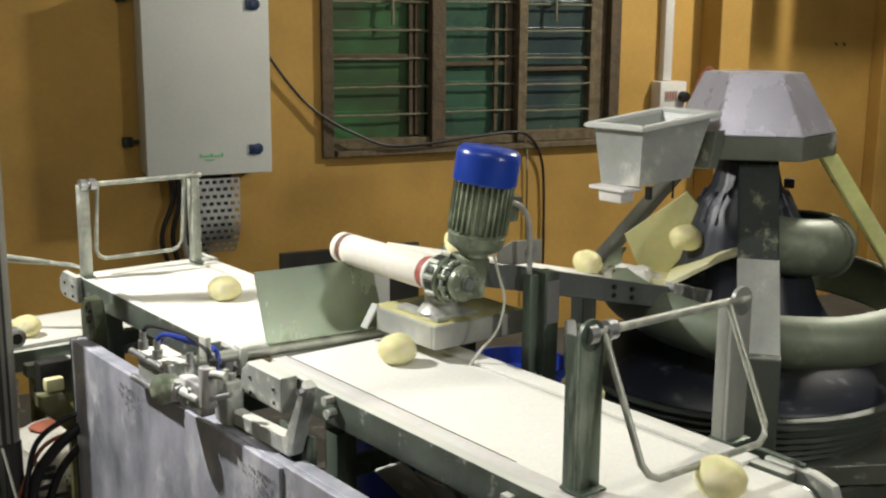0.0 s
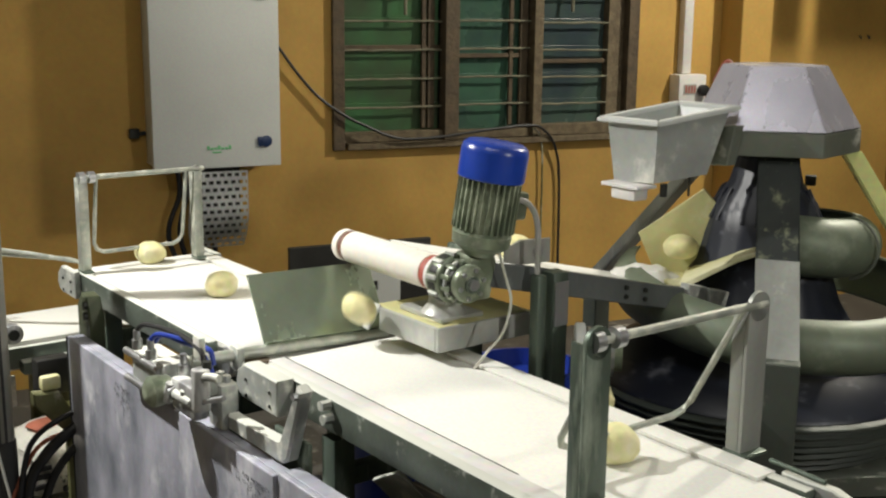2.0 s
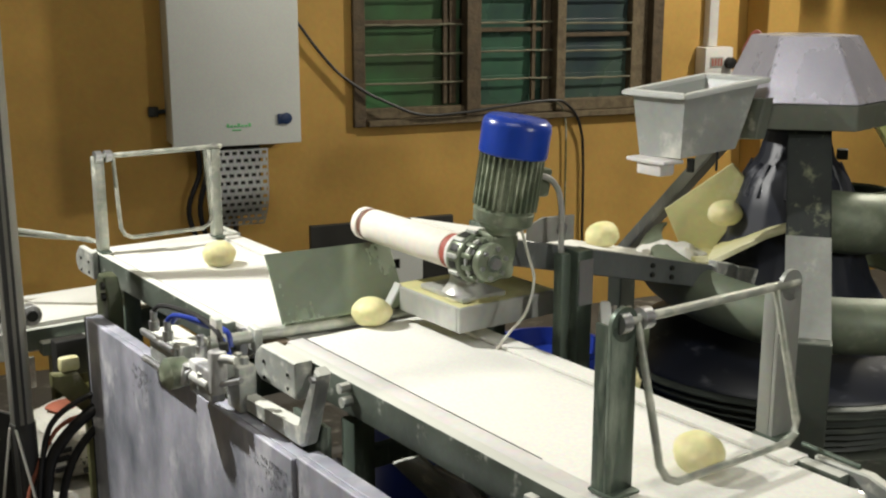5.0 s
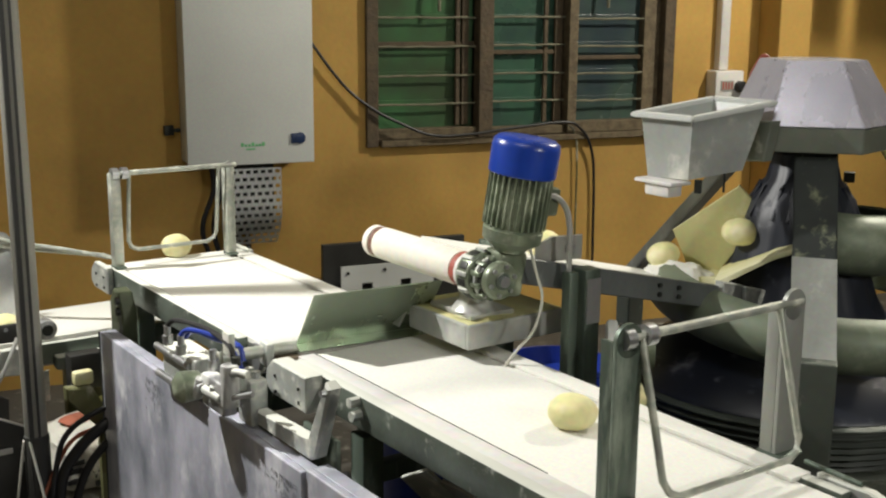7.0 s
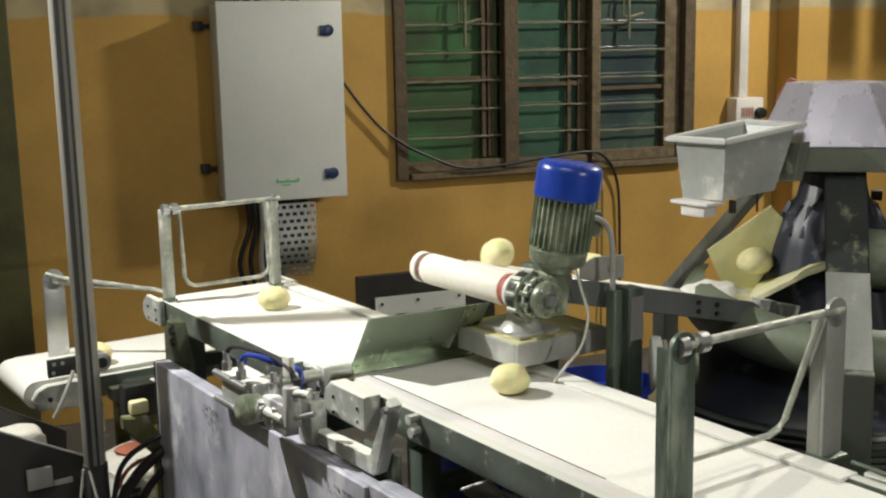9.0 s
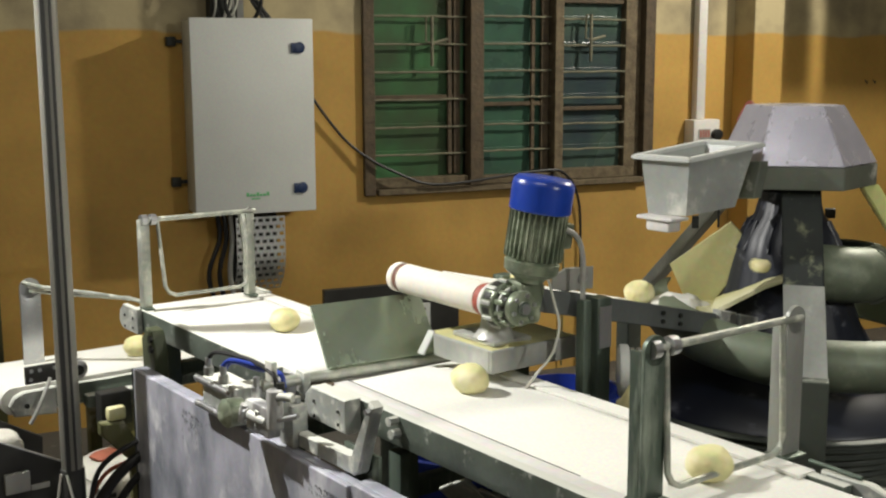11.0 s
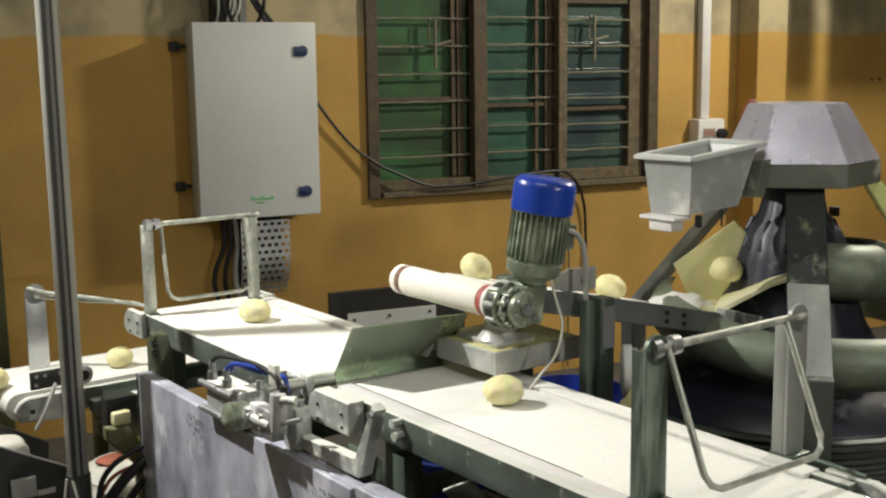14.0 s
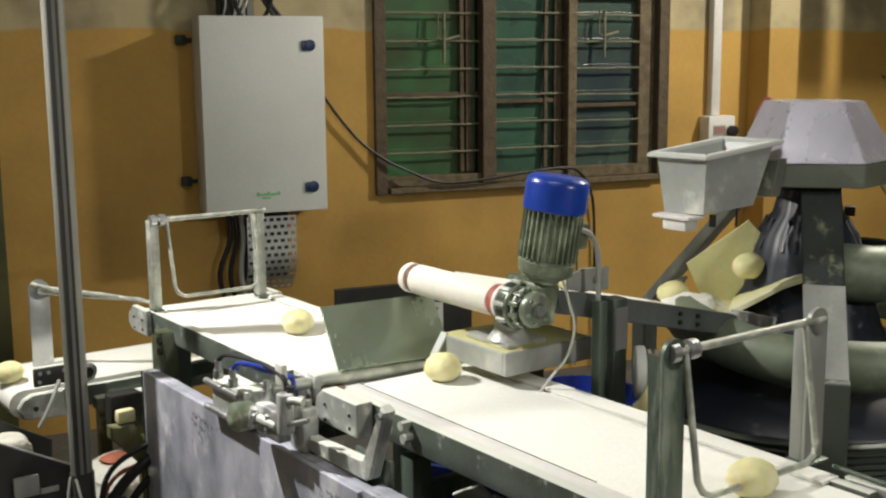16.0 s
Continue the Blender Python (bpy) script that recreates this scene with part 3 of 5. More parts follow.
def end_plate(c, u0, u1, v0, v1, name="bearing_plate", material=None):
    o = [(u0 + 0.03, ZB - 0.066), (u1, ZB - 0.066), (u1, ZB + 0.012), (u0 + 0.035, ZB + 0.012), (u0 + 0.008, ZB - 0.01), (u0, ZB - 0.04), (u0 + 0.01, ZB - 0.056)]
    p = part(name, slab(bmesh.new(), o, "y", v0, v1, bevel=0.003), material or M_ALU, c, "flour-dusted aluminium bearing plate")
    for u, z in ((u0 + 0.05, ZB - 0.02), (u0 + 0.05, ZB - 0.055), (u1 - 0.03, ZB - 0.02), (u1 - 0.03, ZB - 0.05)):
        part("screw", rod(bmesh.new(), (u, v0 - 0.0005, z), (u, v0 - 0.003, z), 0.004, 10), M_DARK, p)
    return p


def leg_frame(c, u, v0, v1, w=0.05):
    for v in (v0, v1):
        part("leg", B(u - w / 2, u + w / 2, v, v + w, 0.0, ZB - 0.09, bevel=0.004), M_POST, c, "dark grey steel leg")
    part("cross_bar", B(u - 0.018, u + 0.018, v0 + w + 0.002, v1 - 0.002, ZB - 0.20, ZB - 0.16, bevel=0.003), M_POST, c)


far_conveyor = long_conveyor("far_conveyor", -3.36, -2.335, 1.175, 1.60, "flour-covered belt conveyor carrying dough balls away")
near_conveyor = long_conveyor("near_conveyor", -2.245, -1.02, 1.203, 1.625, "flour-covered belt conveyor carrying dough balls forward")
end_plate(near_conveyor, -2.235, -2.05, 1.160, 1.202)
end_plate(far_conveyor, -3.375, -3.23, 1.155, 1.174)
for v0, v1 in ((1.178, 1.202), (1.627, 1.648)):
    o = [(-1.16, ZB - 0.07), (-1.06, ZB - 0.08), (-1.015, ZB - 0.06), (-1.005, ZB - 0.035), (-1.02, ZB), (-1.06, ZB + 0.012), (-1.16, ZB + 0.01)]
    part("bearing_plate", slab(bmesh.new(), o, "y", v0, v1, bevel=0.003), M_ALU, near_conveyor, "flour-dusted aluminium bearing plate")
    part("tension_bolt", rod(bmesh.new(), (-1.19, (v0 + v1) / 2, ZB + 0.018), (-1.08, (v0 + v1) / 2, ZB + 0.016), 0.0045, 10), M_POST, near_conveyor)
part("bearing_plate", B(-3.36, -3.24, 1.602, 1.62, ZB - 0.08, ZB + 0.01), M_ALU, far_conveyor)
# dark sheet added in place of the shade below the belt, hiding the floor
part("drip_pan", B(-1.70, -1.02, 1.20, 1.60, 0.56, 0.575), M_DARKB, near_conveyor, "dark sheet added under the belt to stand for shade", smooth=False)
leg_frame(near_conveyor, -1.95, 1.22, 1.56)
leg_frame(near_conveyor, -1.22, 1.22, 1.56)
leg_frame(far_conveyor, -3.20, 1.22, 1.53)
leg_frame(far_conveyor, -2.45, 1.22, 1.53)
# olive clamp that carries the far end
o = [(-3.085, 0.48), (-2.995, 0.48), (-2.995, ZB - 0.065), (-3.02, ZB - 0.01), (-3.06, ZB - 0.005), (-3.09, ZB - 0.04)]
k = part("clamp", slab(bmesh.new(), o, "y", 1.112, 1.153, bevel=0.004), M_CLAMP, far_conveyor, "dark olive painted cast clamp")
for z in (ZB - 0.03, ZB - 0.06):
    part("bolt", rod(bmesh.new(), (-3.015, 1.111, z), (-3.015, 1.102, z), 0.011, 8), M_DARK, k)
part("edge_cover", B(-2.215, -1.12, 1.231, 1.270, ZB + 0.001, ZB + 0.003, bevel=0.0006), M_WHITEP, near_conveyor, "floured cover strip along the belt edge")
# raised dark strip that draws the shadow line along the cover's edge
part("seam", B(-2.215, -1.42, 1.2703, 1.2722, ZB + 0.0008, ZB + 0.0035, bevel=0), M_DARKB, near_conveyor, "thin dark strip drawn as the shadowed gap beside the cover strip", smooth=False)
part("edge_cover", B(-2.20, -1.17, 1.578, 1.627, ZB + 0.0008, ZB + 0.0085, bevel=0.001), M_BELT, near_conveyor, "floured cover strip along the belt edge")
part("edge_cover", B(-3.24, -2.40, 1.555, 1.602, ZB + 0.0008, ZB + 0.0085, bevel=0.001), M_BELT, far_conveyor, "floured cover strip along the belt edge")
# small fixings along the near rail
part("rail_clip", B(-1.362, -1.338, 1.184, 1.201, ZB - 0.05, ZB - 0.012), M_ALU, near_conveyor)
for u, z in ((-1.846, ZB - 0.016), (-1.838, ZB - 0.042)):
    part("nut", rod(bmesh.new(), (u - 0.065, 1.202, z + 0.012), (u - 0.065, 1.180, z + 0.012), 0.011, 8), M_ALU, near_conveyor, "floured fixing nut")
part("leg_plate", B(-2.02, -1.885, 1.137, 1.147, 0.25, ZB - 0.066, bevel=0.002), M_POST, near_conveyor, "dark green-grey leg plate")
for i, u in enumerate((-1.33, -1.24)):
    o = [(u - 0.03, ZB - 0.18), (u + 0.02, ZB - 0.18), (u + 0.035, ZB - 0.065), (u - 0.01, ZB - 0.065)]
    part("stay", slab(bmesh.new(), o, "y", 1.189, 1.2015), M_ALU, near_conveyor)
part("scraper_strip", B(-2.325, -2.25, 1.205, 1.265, ZB - 0.03, ZB - 0.012), M_WOOD, near_conveyor, "red-brown strip between the belts", smooth=False)


def gate(name, u, v0, v1, top, pw, label, mpost):
    """Two posts, a cross rod, and a wire flap that hangs from it and swings."""
    g = thing(name, C, (u, (v0 + v1) / 2, ZB), label, "gate")
    for v in (v0, v1):
        bm = bmesh.new()
        box(bm, u - 0.004, u + 0.004, v - pw / 2, v + pw / 2, ZB + 0.004, top - pw / 2, bevel=0.001)
        box(bm, u - 0.03, u - 0.0045, v - pw / 2, v - pw / 2 + 0.006, ZB + 0.004, top - pw / 2, bevel=0.001)
        rod(bm, (u - 0.004, v, top - pw / 2), (u + 0.004, v, top - pw / 2), pw / 2, 20)
        # second near-gate post gets a paler colour for the light and sheen on it
        p = part("post", bm, M_FACE if mpost is M_POST and v == v1 else mpost, g)
        part("foot_plate", B(u - 0.035, u + 0.02, v - pw * 0.55, v + pw * 0.55, ZB + 0.0062, ZB + 0.013), M_POST, p)
    pz = top - pw * 0.45
    bm = rod(bmesh.new(), (u, v0 + 0.005, pz), (u, v1 + 0.02, pz), 0.0075, 12)
    part("cross_rod", bm, M_ROD, g)
    for v in (v0 - 0.012, v0 + pw * 0.62):
        part("collar", rod(bmesh.new(), (u, v, pz), (u, v + 0.018, pz), 0.017, 14), M_STEEL, g)
    return g, pz


near_gate, NGZ = gate("near_gate", -1.25, 1.275, 1.655, 1.1215, 0.053, "steel swing gate standing on the near belt conveyor", M_POST)
far_gate, FGZ = gate("far_gate", -3.235, 1.195, 1.545, 1.115, 0.027, "thin steel swing gate at the end of the far belt", M_ROD)


def wire_flap(g, u, v0, v1, z, h, r):
    c = 0.03
    pts = [(u, v0, z + 0.004), (u, v0, z - h + c), (u, v0 + 0.01, z - h + 0.01), (u, v0 + c, z - h), (u, v1 - c, z - h), (u, v1 - 0.01, z - h + 0.01), (u, v1, z - h + c), (u, v1, z + 0.004)]
    w = part("wire_flap", tube(bmesh.new(), pts, r, 10), M_ROD, g, "bent wire flap that swings as dough passes", pivot=(u, (v0 + v1) / 2, z))
    return w


near_wire = wire_flap(near_gate, -1.25, 1.303, 1.618, NGZ, 0.250, 0.0062)
far_wire = wire_flap(far_gate, -3.235, 1.235, 1.51, FGZ, 0.235, 0.006)


# front cover panel beneath the near edge
def front_panel():
    p = thing("front_cover", C, (-2.4, 1.085, 0), "scuffed brushed steel cover panel along the line", "panel")
    part("panel", B(-3.062, -1.905, 1.070, 1.086, 0.05, 0.702, bevel=0.003), M_PANEL, p, smooth=False)
    part("panel", B(-1.903, -0.9, 1.078, 1.094, 0.05, 0.708, bevel=0.003), M_PANEL, p, smooth=False)
    part("return_edge", B(-3.061, -1.906, 1.0865, 1.112, 0.69, 0.702, bevel=0.002), M_PANEL, p, smooth=False)
    part("return_edge", B(-1.902, -0.901, 1.0945, 1.128, 0.696, 0.708, bevel=0.002), M_PANEL, p, smooth=False)
    random.seed(11)
    for cu, cz, zmax in ((-2.66, 0.652, 0.70), (-1.97, 0.66, 0.70)):
        bm = bmesh.new()
        for k in range(90):
            u, z = cu + random.gauss(0, 0.035), min(zmax - 0.03, cz + random.gauss(0, 0.024))
            a, l, w = random.uniform(-2.5, -0.6), random.uniform(0.006, 0.020), random.uniform(0.0007, 0.0018)
            c, q = math.cos(a), math.sin(a)
            pts = [(u, z), (u + c * l * 0.5 - q * w, z + q * l * 0.5 + c * w), (u + c * l, z + q * l), (u + c * l * 0.5 + q * w, z + q * l * 0.5 - c * w)]
            vs = [bm.verts.new((x, 1.0694 - 0.00002 * k, y)) for x, y in pts]
            bm.faces.new(vs)
        tagged(part("scuff", bm, M_SCUFF, p, smooth=False), "dark feathery scuff marks", kind="stuff")
    for u in (-3.04, -1.93, -1.0):
        part("foot", B(u - 0.02, u + 0.02, 1.088, 1.13, 0.0, 0.68), M_POST, p)
    part("end_strip", B(-3.068, -3.0635, 1.068, 1.115, 0.05, 0.70, bevel=0.001), M_DARK, p, smooth=False)


front_panel()


def bracket():
    """The cranked bracket that carries the air cylinder beside the belts."""
    b = thing("cylinder_bracket", C, (-2.2, 1.11, 0.70), "flour-dusted cranked aluminium bracket", "bracket")
    o = [(-2.165, 0.708), (-1.935, 0.708), (-1.912, 0.720), (-1.852, 0.876), (-1.872, 0.886), (-1.934, 0.748), (-1.955, 0.743), (-2.165, 0.743)]
    part("arm", slab(bmesh.new(), o, "y", 1.104, 1.134, bevel=0.005), M_ALU, b)
    part("mount_block", B(-2.235, -2.168, 1.092, 1.136, 0.702, 0.805, bevel=0.009), M_ALU, b)
    part("bolt", rod(bmesh.new(), (-1.867, 1.1035, 0.866), (-1.867, 1.094, 0.866), 0.007, 8), M_STEEL, b)
    for u in (-2.216, -2.186):
        part("nut", rod(bmesh.new(), (u, 1.115, 0.8055), (u, 1.115, 0.82), 0.010, 6), M_ALU, b)


bracket()


def smooth_elbow(a, b, c, r):
    return tube(bmesh.new(), smooth_path([a, b, c], 5), r, 10)


def pneumatics():
    p = thing("air_cylinder", C, (-2.55, 1.10, 0.70), "small air cylinder with valves and blue hoses", "air cylinder")
    part("body", B(-2.70, -2.565, 1.065, 1.135, 0.72, 0.80, bevel=0.006), M_ALU, p)
    for z in (0.79, 0.725):
        part("tie_rod", rod(bmesh.new(), (-2.72, 1.06, z), (-2.52, 1.06, z), 0.0085, 10), M_STEEL, p)
    part("end_cap", B(-2.563, -2.50, 1.06, 1.14, 0.715, 0.81, bevel=0.01), M_ALU, p)
    bm = lathe(bmesh.new(), [(0.012, -0.03), (0.030, -0.027), (0.034, 0.0), (0.034, 0.016), (0.022, 0.026), (0.008, 0.03)], 24)
    bmesh.ops.transform(bm, matrix=Matrix.Translation((-2.50, 1.055, 0.76)) @ Matrix.Rotation(radians(90), 4, "X"), verts=bm.verts)
    part("actuator", bm, M_MOTOR, p, "dull olive rotary actuator")
    part("crank", rod(bmesh.new(), (-2.47, 1.062, 0.745), (-2.455, 1.066, 0.788), 0.009, 12), M_STEELD, p)
    bm = rod(bmesh.new(), (-2.44, 1.070, 0.768), (-2.365, 1.074, 0.766), 0.011, 14, bevel=0.003)
    rod(bm, (-2.405, 1.072, 0.75), (-2.40, 1.072, 0.785), 0.008, 12)
    part("clevis", bm, M_ALU, p)
    part("lock_nut", rod(bmesh.new(), (-2.45, 1.069, 0.768), (-2.442, 1.069, 0.768), 0.015, 6), M_STEEL, p)
    part("link_rod", rod(bmesh.new(), (-2.365, 1.074, 0.766), (-2.27, 1.10, 0.80), 0.006, 10), M_STEEL, p)
    part("elbow", smooth_elbow((-2.36, 1.09, 0.79), (-2.33, 1.085, 0.83), (-2.29, 1.10, 0.835), 0.009), M_ALU, p)
    part("regulator", rod(bmesh.new(), (-2.345, 1.085, 0.755), (-2.345, 1.085, 0.845), 0.019, 16, bevel=0.004), M_STEELD, p)
    # added block that fills out the shadow thrown on the cover panel
    part("manifold", B(-2.462, -2.352, 1.070, 1.104, 0.730, 0.800, bevel=0.006), M_STEELD, p, "block added so the fittings cast one solid shadow")
    part("flow_knob", rod(bmesh.new(), (-2.345, 1.10, 0.8405), (-2.345, 1.10, 0.858), 0.010, 12), M_DARK, p)
    part("valve_block", B(-2.425, -2.38, 1.10, 1.145, 0.765, 0.815, bevel=0.01), M_ALU, p)
    for u, v in ((-2.69, 1.09), (-2.60, 1.085), (-2.46, 1.10)):
        bm = rod(bmesh.new(), (u, v, 0.80), (u, v, 0.822), 0.012, 12)
        rod(bm, (u, v, 0.822), (u, v, 0.845), 0.008, 12)
        part("fitting", bm, M_STEEL, p, "plated push-in fitting")
    for k, (a, b) in enumerate((((-2.69, 1.09, 0.842), (-2.40, 1.12, 0.83)), ((-2.60, 1.085, 0.842), (-2.38, 1.13, 0.80)), ((-2.66, 1.12, 0.82), (-2.42, 1.15, 0.82)))):
        m = ((a[0] + b[0]) / 2, 1.125 + 0.01 * k, 0.865 - 0.013 * k)
        part("air_hose", tube(bmesh.new(), smooth_path([a, (a[0] + 0.03, a[1] + 0.01, a[2] + 0.02), m, (b[0] - 0.02, b[1], b[2] + 0.03), b], 5), 0.006, 8), M_HOSE if k else M_BLACK, p, "blue air hose")
    part("base_plate", B(-2.70, -2.57, 1.113, 1.134, 0.6878, 0.7195, bevel=0.002), M_POST, p, smooth=False)
    part("hose_clip", B(-2.452, -2.418, 1.118, 1.133, 0.835, 0.885, bevel=0.003), M_WIREW, p)
    for ob in p.children:
        if ob.name.split(".")[0] in ("body", "end_cap", "tie_rod", "base_plate"):
            ob.location += Vector((-0.058, 0.036, -0.016))
    p.matrix_world = C @ pose(-2.350, 1.052, 0.715)


pneumatics()


D = C @ pose(-2.274, 1.4, 0.822, 0, 0, -6.6)      # the diverter's shaft lies a little askew


def diverter():
    d = thing("diverter", D, (0, 0, 0), "swinging steel diverter plate between the two belts", "diverter")
    part("shaft", rod(bmesh.new(), (0, -0.31, 0), (0, 0.25, 0), 0.014, 16), M_ROD, d, "flour-dusted round shaft")
    f = part("flap_plate", B(-0.0018, 0.0018, -0.138, 0.175, 0.010, 0.188, bevel=0.001), M_FLAP, d, "smeared sheet steel flap", smooth=False, pivot=(0, 0, 0))
    part("hinge_lip", B(0.002, 0.024, -0.138, 0.175, 0.010, 0.014, bevel=0.001), M_FLAP, f, smooth=False)
    part("bearing", B(-0.025, 0.025, 0.20, 0.222, -0.035, 0.024, bevel=0.006), M_ALU, d)
    part("bearing", B(-0.025, 0.025, -0.215, -0.195, -0.035, 0.022, bevel=0.006), M_ALU, d)
    return f


flap = diverter()


# ---------- the short inclined conveyor with its drive roller ----------
def slope_z(v):
    return 1.05 - 0.237 * (v - 1.636)


def incline_conveyor():
    c = thing("incline_conveyor", C, (-2.15, 1.9, 0), "inclined belt conveyor from the rounder to the roller", "conveyor")
    va, vb = 1.58, 2.50
    def beam(u0, u1, dz0, dz1, a=va, b=vb):
        o = [(a, slope_z(a) + dz0), (b, slope_z(b) + dz0), (b, slope_z(b) + dz1), (a, slope_z(a) + dz1)]
        return slab(bmesh.new(), o, "x", u0, u1, bevel=0.002)
    part("side_rail", beam(-1.935, -1.91, -0.058, 0.0, 1.60, 2.23), M_RAIL, c, "grey steel side rail with bolt holes")
    rail = c.children[0]
    part("side_rail", beam(-2.29, -2.262, -0.075, -0.03, 1.64, 2.45), M_SIDE, c)
    part("belt", beam(-2.255, -1.94, -0.05, -0.014), M_BELT, c, "flour-white conveyor belt")
    for v in (2.02, 2.085):
        for dz in (-0.018, -0.04):
            part("bolt", rod(bmesh.new(), (-1.909, v, slope_z(v) + dz), (-1.904, v, slope_z(v) + dz), 0.006, 8), M_DARK, rail)
    part("guard", beam(-1.93, -1.90, -0.07, 0.012, 2.235, 2.30), M_ALU, c)
    part("guard", beam(-1.93, -1.895, -0.065, 0.008, 2.31, 2.44), M_ALU, c, "dented dusty tail cover")
    part("tail_pulley", rod(bmesh.new(), (-2.37, vb, slope_z(vb) - 0.03), (-1.93, vb, slope_z(vb) - 0.03), 0.024, 20), M_STEEL, c)
    # legs
    for u, v in ((-1.883, 1.745), (-2.276, 1.78)):
        part("leg", B(u - 0.022, u + 0.022, v, v + 0.044, 0.0, slope_z(v) - 0.004, bevel=0.004), M_POST, c, "dark green-grey steel leg")
    part("tape_strip", B(-1.8608, -1.8575, 1.748, 1.786, 0.90, 1.0, bevel=0.0), M_STEELD, c, smooth=False)
    part("brace", slab(bmesh.new(), [(2.42, 0.86), (2.46, 0.86), (2.30, 0.5), (2.26, 0.5)], "x", -1.93, -1.90), M_POST, c)
    return c


incline = incline_conveyor()


def drive_roller():
    r = thing("drive_roller", C, (-2.15, 1.54, 0.985), "white belt-covered drive roller with red end bands", "roller")
    z = 1.018
    rr = 0.0385
    part("sleeve", rod(bmesh.new(), (-2.352, 1.54, z), (-2.035, 1.54, z), rr, 32, bevel=0.002), M_ROLL, r)
    for a, b, m, q in ((-2.370, -2.353, M_BROWN, rr - 0.001), (-2.394, -2.371, M_ROLL, rr), (-2.034, -2.012, M_RED, rr), (-2.011, -1.992, M_WHITEP, rr + 0.004)):
        part("end_band", rod(bmesh.new(), (a, 1.54, z), (b, 1.54, z), q, 32, bevel=0.003), m, r)
    return r


drive_roller()


def gear_motor():
    m = thing("gear_motor", C, (-1.94, 1.545, 0.93), "grey finned gear motor with a bright blue fan cover", "motor")
    z = 1.018
    # hub of the worm gear round the roller shaft
    hub = rod(bmesh.new(), (-1.988, 1.54, z), (-1.945, 1.54, z), 0.053, 28, bevel=0.004)
    h = part("gear_hub", hub, M_MOTOR, m, "ribbed dusty gear hub")
    for k in range(9):
        a = 2 * math.pi * k / 9
        part("rib", B(-0.016, 0.016, -0.005, 0.005, 0.044, 0.058, bevel=0.002, m=Matrix.Translation((-1.965, 1.54, z)) @ Matrix.Rotation(a, 4, "X")), M_ALU, h)
        # solid dark blocks, and the disc below, colour in the shade between ribs
        part("gap", B(-0.012, 0.012, -0.008, 0.008, 0.046, 0.0545, bevel=0.001, m=Matrix.Translation((-1.965, 1.54, z)) @ Matrix.Rotation(a + 0.35, 4, "X")), M_DARK, h)
    part("flange", rod(bmesh.new(), (-1.944, 1.54, z), (-1.915, 1.54, z), 0.040, 24, bevel=0.002), M_DARK, m, "disc coloured dark for the shade between the ribs")
    for k in range(11):
        a = 2 * math.pi * k / 11 + 0.1
        part("rib", B(-0.015, 0.014, -0.0055, 0.0055, 0.034, 0.0475, bevel=0.002, m=Matrix.Translation((-1.930, 1.54, z)) @ Matrix.Rotation(a, 4, "X")), M_MOTOR, h)
    part("rib_ring", rod(bmesh.new(), (-1.934, 1.54, z), (-1.927, 1.54, z), 0.0465, 28, bevel=0.002), M_ALU, m)
    part("flange", rod(bmesh.new(), (-1.914, 1.54, z), (-1.893, 1.54, z), 0.041, 24, bevel=0.005), M_MOTOR, m)
    part("bore", rod(bmesh.new(), (-1.892, 1.54, z), (-1.888, 1.54, z), 0.018, 20), M_SIDE, m)
    part("shaft_end", rod(bmesh.new(), (-1.888, 1.54, z), (-1.880, 1.54, z), 0.012, 16), M_STEEL, m)
    for k in range(6):
        a = 2 * math.pi * k / 6 + 0.3
        part("screw", rod(bmesh.new(), (-1.8925, 1.54 + 0.031 * math.sin(a), z + 0.031 * math.cos(a)), (-1.887, 1.54 + 0.031 * math.sin(a), z + 0.031 * math.cos(a)), 0.005, 8), M_STEEL, m)
    # upright motor, leaning slightly
    T = Matrix.Translation((-1.922, 1.572, z + 0.006)) @ Matrix.Rotation(radians(8.0), 4, Vector((-0.789, 0.614, 0)))
    def up(bm, mtx=T):
        bmesh.ops.transform(bm, matrix=mtx, verts=bm.verts)
        return bm
    part("gear_housing", up(B(-0.05, 0.014, -0.03, 0.045, -0.05, 0.05, bevel=0.012)), M_MOTOR, m)
    part("end_shield", up(lathe(bmesh.new(), [(0.032, 0.05), (0.036, 0.058), (0.05, 0.066), (0.062, 0.075), (0.064, 0.098), (0.058, 0.104)], 32)), M_MOTOR, m)
    part("stator", up(lathe(bmesh.new(), [(0.056, 0.104), (0.056, 0.222)], 40)), M_MOTOR, m)
    st = m.children[-1]
    for k in range(30):
        a = 2 * math.pi * k / 30
        part("fin", up(B(0.055, 0.0675, -0.0017, 0.0017, 0.106, 0.220, bevel=0.0), T @ Matrix.Rotation(a, 4, "Z")), M_MOTOR, st, smooth=False)
    part("rating_plate", up(B(-0.02, 0.02, -0.0705, -0.068, 0.13, 0.185, bevel=0.001), T @ Matrix.Rotation(radians(-160), 4, "Z")), M_STEEL, m, smooth=False)
    part("fan_cover", up(lathe(bmesh.new(), [(0.0685, 0.214), (0.071, 0.217), (0.0715, 0.272), (0.069, 0.284), (0.060, 0.292), (0.03, 0.295), (0.002, 0.2955)], 48)), M_BLUE, m, "bright blue painted fan cover")
    part("terminal_box", up(B(-0.035, 0.02, 0.06, 0.10, 0.13, 0.19, bevel=0.006)), M_MOTOR, m)
    # bed plate under the gear
    part("saddle", up(lathe(bmesh.new(), [(0.052, 0.917), (0.048, 0.922), (0.036, 0.938), (0.032, 0.985)], 28, at=(-2.055, 1.59)), Matrix()), M_TRAY, m)
